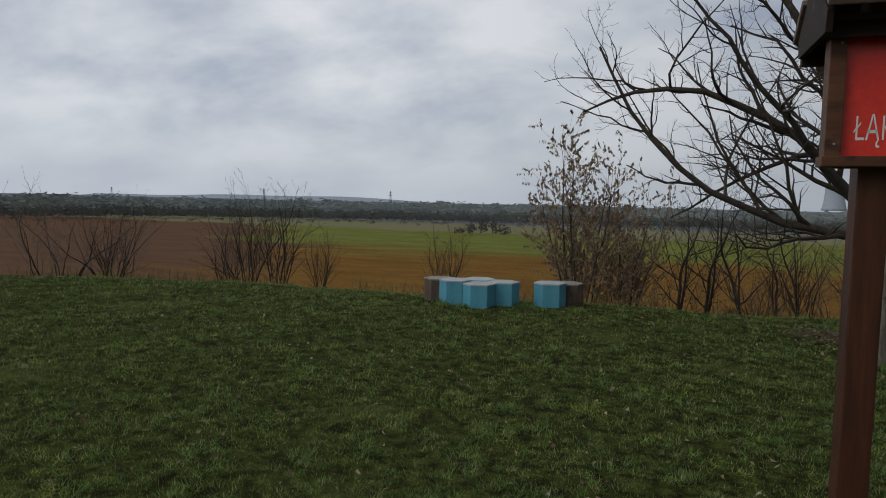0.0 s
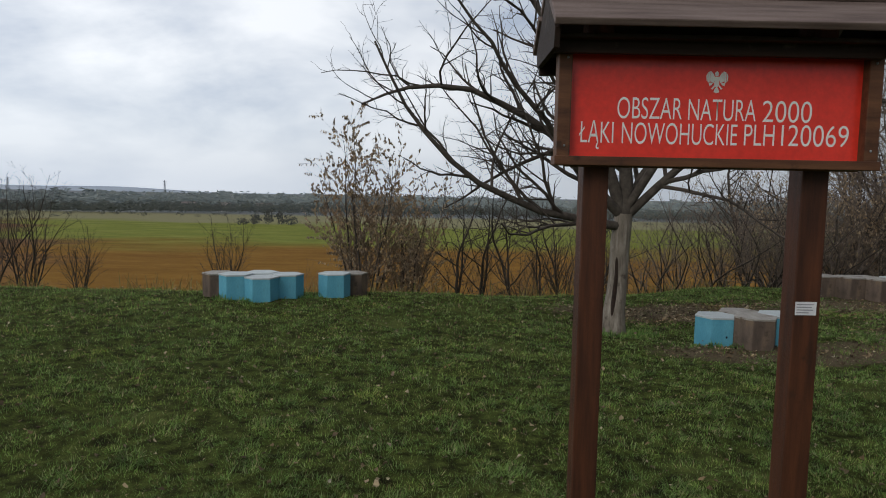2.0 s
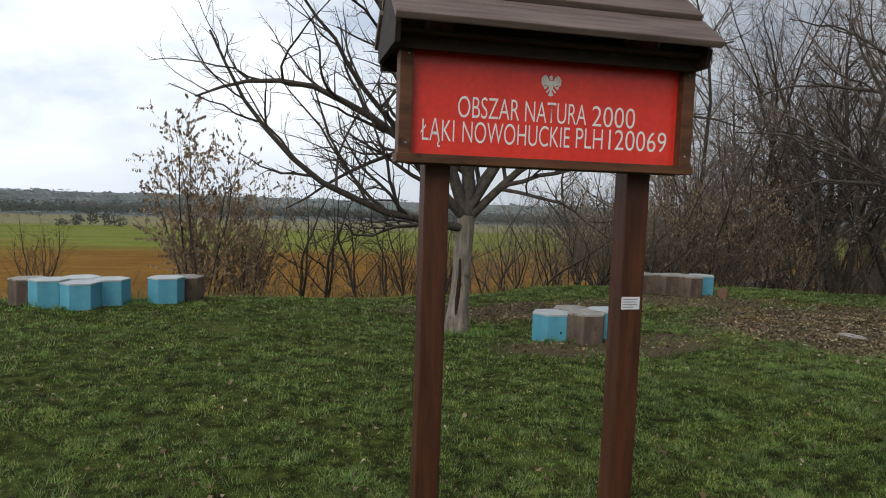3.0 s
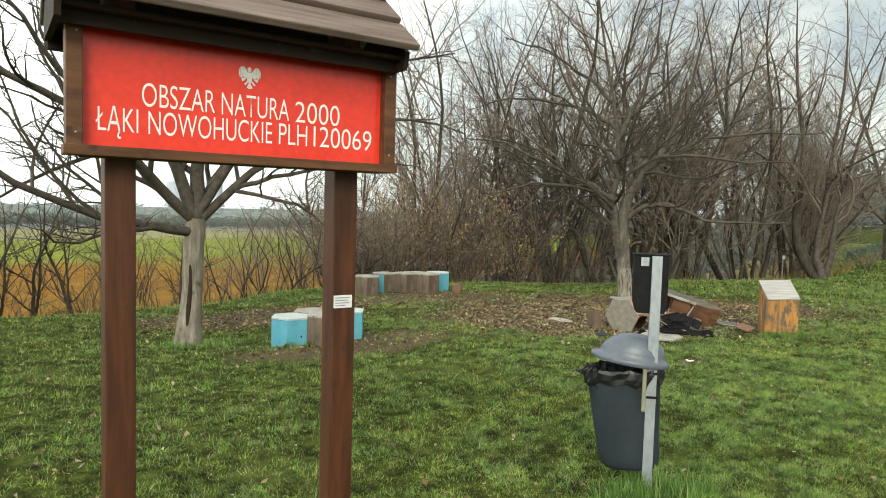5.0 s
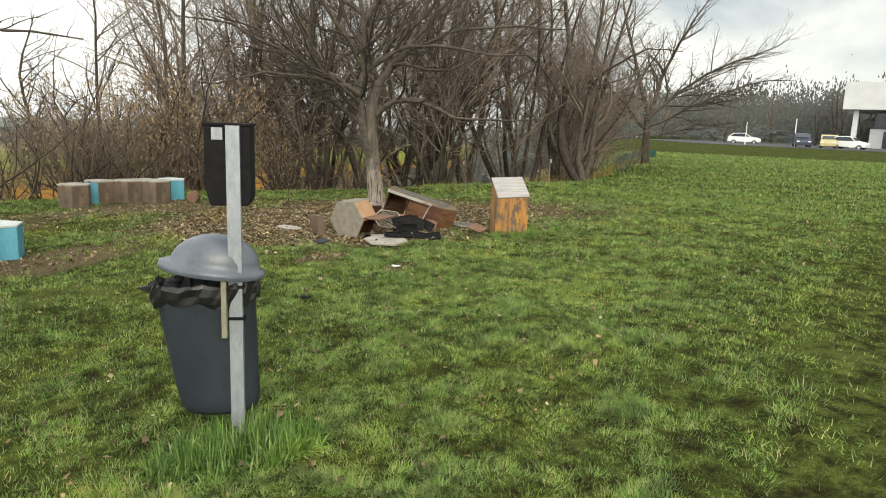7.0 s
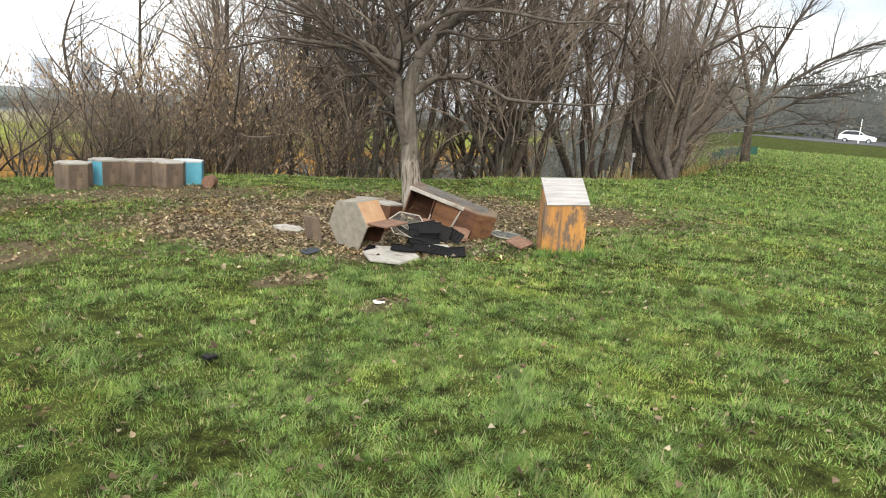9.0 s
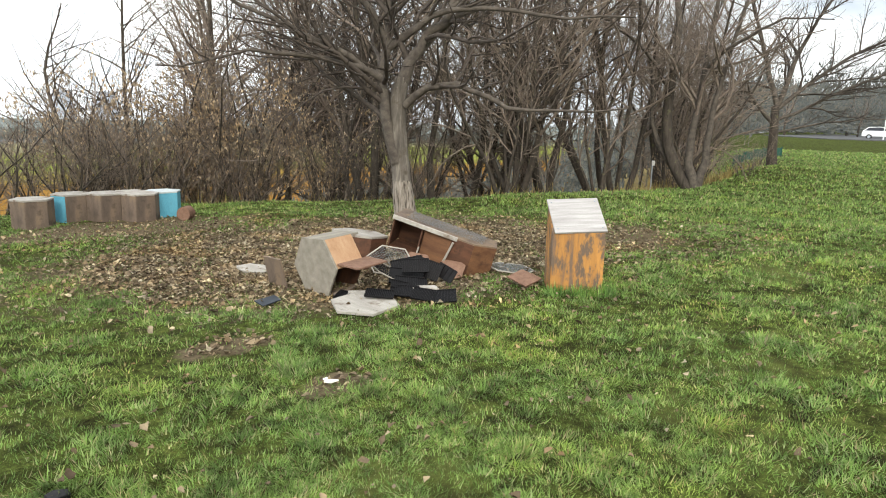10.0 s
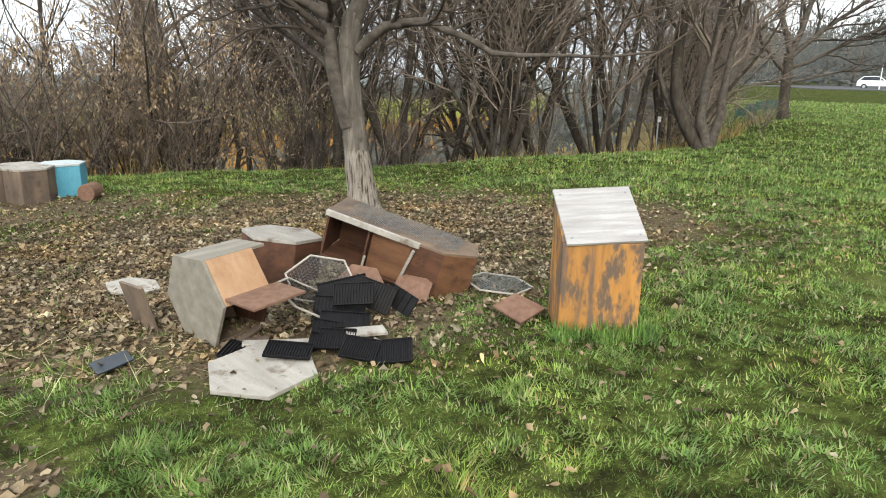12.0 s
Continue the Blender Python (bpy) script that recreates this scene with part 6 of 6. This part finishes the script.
# ---- grass, leaves and tufts ----
def outside_bare(x, y, rng, keep=0.12):
    d = np.full_like(x, 9.0)
    for cx, cy, rx, ry, *_ in BARE:
        d = np.minimum(d, ((x - cx) / rx) ** 2 + ((y - cy) / ry) ** 2)
    wob = 0.35 * np.sin(3.1 * x + 1.3 * y) + 0.3 * np.sin(5.9 * y - 2.2 * x) + 0.5 * (rng.random(len(x)) - 0.5)
    return (d + wob > 0.95) | (rng.random(len(x)) < keep)


def blades(name, x, y, length, width, rng, mat, label, low=25, high=75, simple=False, bend=0.30, out=None):
    """Bent blades that rise at a random slope: a quad and a tip each, or one long triangle."""
    n = len(x)
    z = height(x, y) - 0.005
    a = rng.random(n) * 2 * math.pi
    ux, uy = np.cos(a), np.sin(a)
    b = a + math.pi / 2 + rng.normal(size=n) * 0.5
    if out is not None:
        b = out
        a = b - math.pi / 2 + rng.normal(size=n) * 0.5
        ux, uy = np.cos(a), np.sin(a)
    e = np.radians(low + (high - low) * rng.random(n))
    dx, dy, dz = np.cos(b) * np.cos(e), np.sin(b) * np.cos(e), np.sin(e)
    sag = bend * np.cos(e)
    shape = ((0, -1), (0, 1), (1, 0)) if simple else ((0, -1), (0, 1), (0.55, -0.8), (0.55, 0.8), (1, 0))
    v = np.zeros((n, len(shape), 3), dtype=np.float32)
    for k, (s, w) in enumerate(shape):
        v[:, k, 0] = x + ux * width * 0.5 * w + dx * length * s
        v[:, k, 1] = y + uy * width * 0.5 * w + dy * length * s
        v[:, k, 2] = z + length * (dz * s - sag * s * s) + 0.006 * s
    if simple:
        loops, starts = np.arange(n * 3), np.arange(n) * 3
    else:
        loops = (np.arange(n)[:, None] * 5 + np.array([0, 1, 3, 2, 2, 3, 4])).ravel()
        starts = (np.arange(n)[:, None] * 7 + np.array([0, 4])).ravel()
    ob = raw(name, v.reshape(-1, 3), loops, starts, mat)
    return tagged(ob, label, "grass", kind="stuff")


def tussocks(x, y, cell, salt):
    """For each place the tussock whose cell it falls in: its centre, and two random numbers of its own."""
    i, j = np.floor(x / cell), np.floor(y / cell)

    def scatter(k):
        q = np.sin(i * 127.1 + j * 311.7 + salt * 74.7 + k * 19.19) * 43758.5453
        return q - np.floor(q)

    return (i + 0.2 + 0.6 * scatter(1)) * cell, (j + 0.2 + 0.6 * scatter(2)) * cell, scatter(3), scatter(4)


def lawn_grass(n, seed):
    rng = np.random.default_rng(seed)
    first = rng.random(n) < 0.40
    s = rng.random(n) ** 0.75
    px, py = np.where(first, 0.1, 0.4 + 5.5 * s), np.where(first, 0.0, 2.85 * s ** 1.5)
    r = np.where(first, 2.9 + 12.5 * rng.random(n) ** 1.6, 1.3 + 12.0 * rng.random(n) ** 2.25)
    ang = np.where(first, radians(78) + (rng.random(n) - 0.5) * radians(140), radians(46) + (rng.random(n) - 0.5) * radians(84))
    x, y = px + r * np.cos(ang), py + r * np.sin(ang)
    # tussocks of two sizes; the larger ones grow in where the smaller are thin
    cx, cy, tall, kind = tussocks(x + 0.02 * np.sin(23 * y), y + 0.02 * np.sin(19 * x), 0.105, 1)
    bx, by, big, _ = tussocks(x, y, 0.31, 2)
    off = np.hypot(x - cx, y - cy) / 0.105
    swell = np.where(big > 0.62, np.clip(1.25 - np.hypot(x - bx, y - by) / 0.17, 0, 1), 0)
    gap = np.sin(1.7 * x + 2.2 * np.sin(0.9 * y)) * np.sin(2.3 * y + 1.9 * np.sin(1.4 * x)) + 0.5 * np.sin(6.1 * x + 4.3 * y) * np.sin(5.2 * y - 3.7 * x)
    thick = np.clip(1.12 - 0.95 * off, 0.10, 1) * (0.35 + 0.65 * tall) + 0.5 * swell
    ok = (height(x, y) > -1.3) & (rng.random(n) < thick) & ((gap < 0.80) | (rng.random(n) < 0.35)) & outside_bare(x, y, rng, 0.13)
    x, y, r, cx, cy, tall, kind, off, swell = (q[ok] for q in (x, y, r, cx, cy, tall, kind, off, swell))
    m = len(x)
    length = (0.018 + 0.024 * rng.random(m)) * (0.55 + 0.75 * tall + 0.7 * swell) * np.where(kind > 0.92, 1.5, 1.0)
    length = length + 0.0012 * r
    width = 0.0011 + 0.00080 * r
    # blades lean out from the middle of their tussock
    out = np.arctan2(y - cy, x - cx) + rng.normal(size=m) * 0.8
    near = r < 1.9
    blades("lawn_grass", x[near], y[near], length[near] * 1.15, width[near], rng, M_GRASS, "short patchy winter grass of the lawn", 4, 58, out=out[near], bend=0.45)
    far = ~near
    blades("lawn_grass", x[far], y[far], length[far], width[far] * 1.3, rng, M_GRASS, "short winter grass further across the lawn", 10, 66, True, out=out[far])


lawn_grass(1600000, 7)


def distant_grass(n, seed):
    """The lawn that runs on towards the road."""
    rng = np.random.default_rng(seed)
    r, a = 11.5 + 34 * rng.random(n) ** 1.3, np.radians(-4 + 46 * rng.random(n))
    x, y = 3.0 + r * np.cos(a), 1.2 + r * np.sin(a)
    ok = (height(x, y) > -1.2) & outside_bare(x, y, rng, 0.2)
    x, y, r = x[ok], y[ok], r[ok]
    blades("lawn_grass", x, y, 0.045 + 0.03 * rng.random(len(x)) + 0.001 * r, 0.006 + 0.0012 * r, rng, M_GRASS, "short green grass running on towards the road", 25, 70, True)


distant_grass(90000, 21)


def tuft(name, spots, length, seed, label, mat=M_TUFT, low=30, width=0.006, bend=0.30):
    rng = np.random.default_rng(seed)
    xs, ys, ls = [], [], []
    for cx, cy, rad, n in spots:
        a, q = rng.random(n) * 2 * math.pi, rad * np.sqrt(rng.random(n))
        xs.append(cx + q * np.cos(a))
        ys.append(cy + q * np.sin(a))
        ls.append(length * (0.45 + 0.6 * rng.random(n)) * (1.15 - 0.5 * q / rad))
    x, y, ln = np.concatenate(xs), np.concatenate(ys), np.concatenate(ls)
    return blades(name, x, y, ln, np.full(len(x), width), rng, mat, label, low, 85, False, bend)


tuft("tall_grass", [(3.30, 2.42, 0.13, 800), (3.46, 2.33, 0.14, 900), (3.62, 2.30, 0.10, 500), (3.16, 2.52, 0.12, 500), (3.40, 2.50, 0.30, 700)], 0.25, 3, "long bright grass round the foot of the bin post", low=8, width=0.007, bend=0.85)
tuft("tall_grass", [(8.63, 4.66, 0.10, 420), (8.76, 4.53, 0.10, 420), (8.50, 4.77, 0.09, 300), (8.95, 4.68, 0.1, 120)], 0.13, 4, "grass at the foot of the information box")
tuft("tall_grass", [(2.33, 8.6, 0.34, 700), (2.6, 8.5, 0.3, 300)], 0.13, 5, "grass round the foot of the leaning tree", width=0.009)
tuft("tall_grass", [(3.3, 7.72, 0.09, 90), (3.55, 7.70, 0.08, 90), (-2.75, 9.72, 0.16, 120), (-3.1, 9.85, 0.16, 140), (-2.0, 10.2, 0.14, 110), (-1.8, 10.3, 0.1, 60)], 0.13, 6, "grass at the foot of the hive boxes", width=0.01)
tuft("tall_grass", [(0.70, 2.80, 0.12, 200), (1.62, 2.80, 0.12, 200)], 0.12, 8, "grass at the feet of the sign posts")
rng0 = np.random.default_rng(12)
tuft("lawn_clumps", [(-8 + 19 * rng0.random(), 2.4 + 7 * rng0.random(), 0.05 + 0.09 * rng0.random(), 34) for _ in range(620)], 0.060, 9, "thicker clumps of grass scattered over the lawn", M_GRASS, 22, 0.0042, 0.5)


def straw(n, seed):
    """Dead stalks strewn beside the broken hives."""
    rng = np.random.default_rng(seed)
    x, y = 6.78 + 0.32 * rng.normal(size=n), 6.12 + 0.30 * rng.normal(size=n)
    return blades("straw", x, y, 0.10 + 0.22 * rng.random(n), np.full(n, 0.004), rng, M_STRAW, "pale dead stalks strewn over the lawn", 2, 16, False, 0.06)


straw(190, 61)


def bank_grass(n, seed):
    rng = np.random.default_rng(seed)
    x = -16 + 46 * rng.random(n)
    y = np.interp(x, CREST_X, CREST_Y) + 0.1 + 9 * rng.random(n) ** 1.5
    patchy = np.sin(1.3 * x + 0.8 * y) * np.sin(1.1 * y - 0.6 * x) > -0.45
    x, y = x[patchy], y[patchy]
    return blades("bank_grass", x, y, 0.16 + 0.30 * rng.random(len(x)), np.full(len(x), 0.014), rng, M_REED, "dry yellow grass on the bank", 45, 88)


bank_grass(26000, 10)


def fallen_leaves(name, x, y, size, rng, label, lift=0.012):
    n = len(x)
    z = height(x, y) + lift * (0.4 + 1.6 * rng.random(n))
    a = rng.random(n) * 2 * math.pi
    ux, uy = np.cos(a), np.sin(a)
    tip, roll = rng.normal(size=n) * 0.35, rng.normal(size=n) * 0.35
    v = np.zeros((n, 6, 3), dtype=np.float32)
    wide = 0.30 + 0.2 * rng.random(n)
    for k, (s, w) in enumerate(((-0.5, 0.0), (-0.12, 1.0), (0.22, 0.75), (0.55, 0.0), (0.2, -0.8), (-0.15, -0.95))):
        fold = abs(w) * 0.22
        v[:, k, 0] = x + size * (ux * s - uy * w * wide)
        v[:, k, 1] = y + size * (uy * s + ux * w * wide)
        v[:, k, 0] += size * 0.10 * rng.normal(size=n)
        v[:, k, 1] += size * 0.10 * rng.normal(size=n)
        v[:, k, 2] = z + size * (tip * s + roll * w * wide + fold * (0.5 + rng.random(n)) + 0.10 * rng.normal(size=n))
    loops = (np.arange(n)[:, None] * 6 + np.array([0, 3, 2, 1, 0, 5, 4, 3])).ravel()
    starts = np.arange(n * 2) * 4
    ob = raw(name, v.reshape(-1, 3), loops, starts, M_DRYLEAF)
    return tagged(ob, label, "leaves", kind="stuff")


def litter(spots, seed):
    rng = np.random.default_rng(seed)
    xs, ys = [], []
    for cx, cy, rx, ry, n in spots:
        q, a = np.sqrt(rng.random(n)) * (0.86 + 0.16 * rng.normal(size=n)), rng.random(n) * 2 * math.pi
        xs.append(cx + rx * q * np.cos(a))
        ys.append(cy + ry * q * np.sin(a))
    x, y = np.concatenate(xs), np.concatenate(ys)
    size = 0.014 + 0.034 * rng.random(len(x)) ** 1.7
    return fallen_leaves("leaf_litter", x, y, size, rng, "brown fallen leaves matted under the bare trees")


litter([(8.8, 7.7, 3.3, 2.5, 30000), (7.0, 7.6, 1.3, 2.0, 3000), (11.6, 5.9, 2.2, 1.6, 1500), (8.2, 6.6, 1.8, 1.0, 4500), (7.2, 10.3, 2.3, 1.0, 1700), (3.7, 10.1, 2.3, 1.0, 3600), (3.9, 7.4, 1.5, 0.8, 700), (10.6, 6.2, 2.0, 2.0, 1800), (7.9, 5.7, 1.3, 0.9, 900), (8.6, 5.1, 1.1, 0.7, 300), (6.08, 5.14, 0.36, 0.22, 120), (6.22, 4.26, 0.2, 0.15, 40)], 14)
rng1 = np.random.default_rng(15)
lx, ly = -7 + 21 * rng1.random(9000), 1.6 + 9.8 * rng1.random(9000)
fallen_leaves("scattered_leaves", lx, ly, 0.011 + 0.030 * rng1.random(9000) ** 2, rng1, "single fallen leaves scattered over the lawn", 0.03)
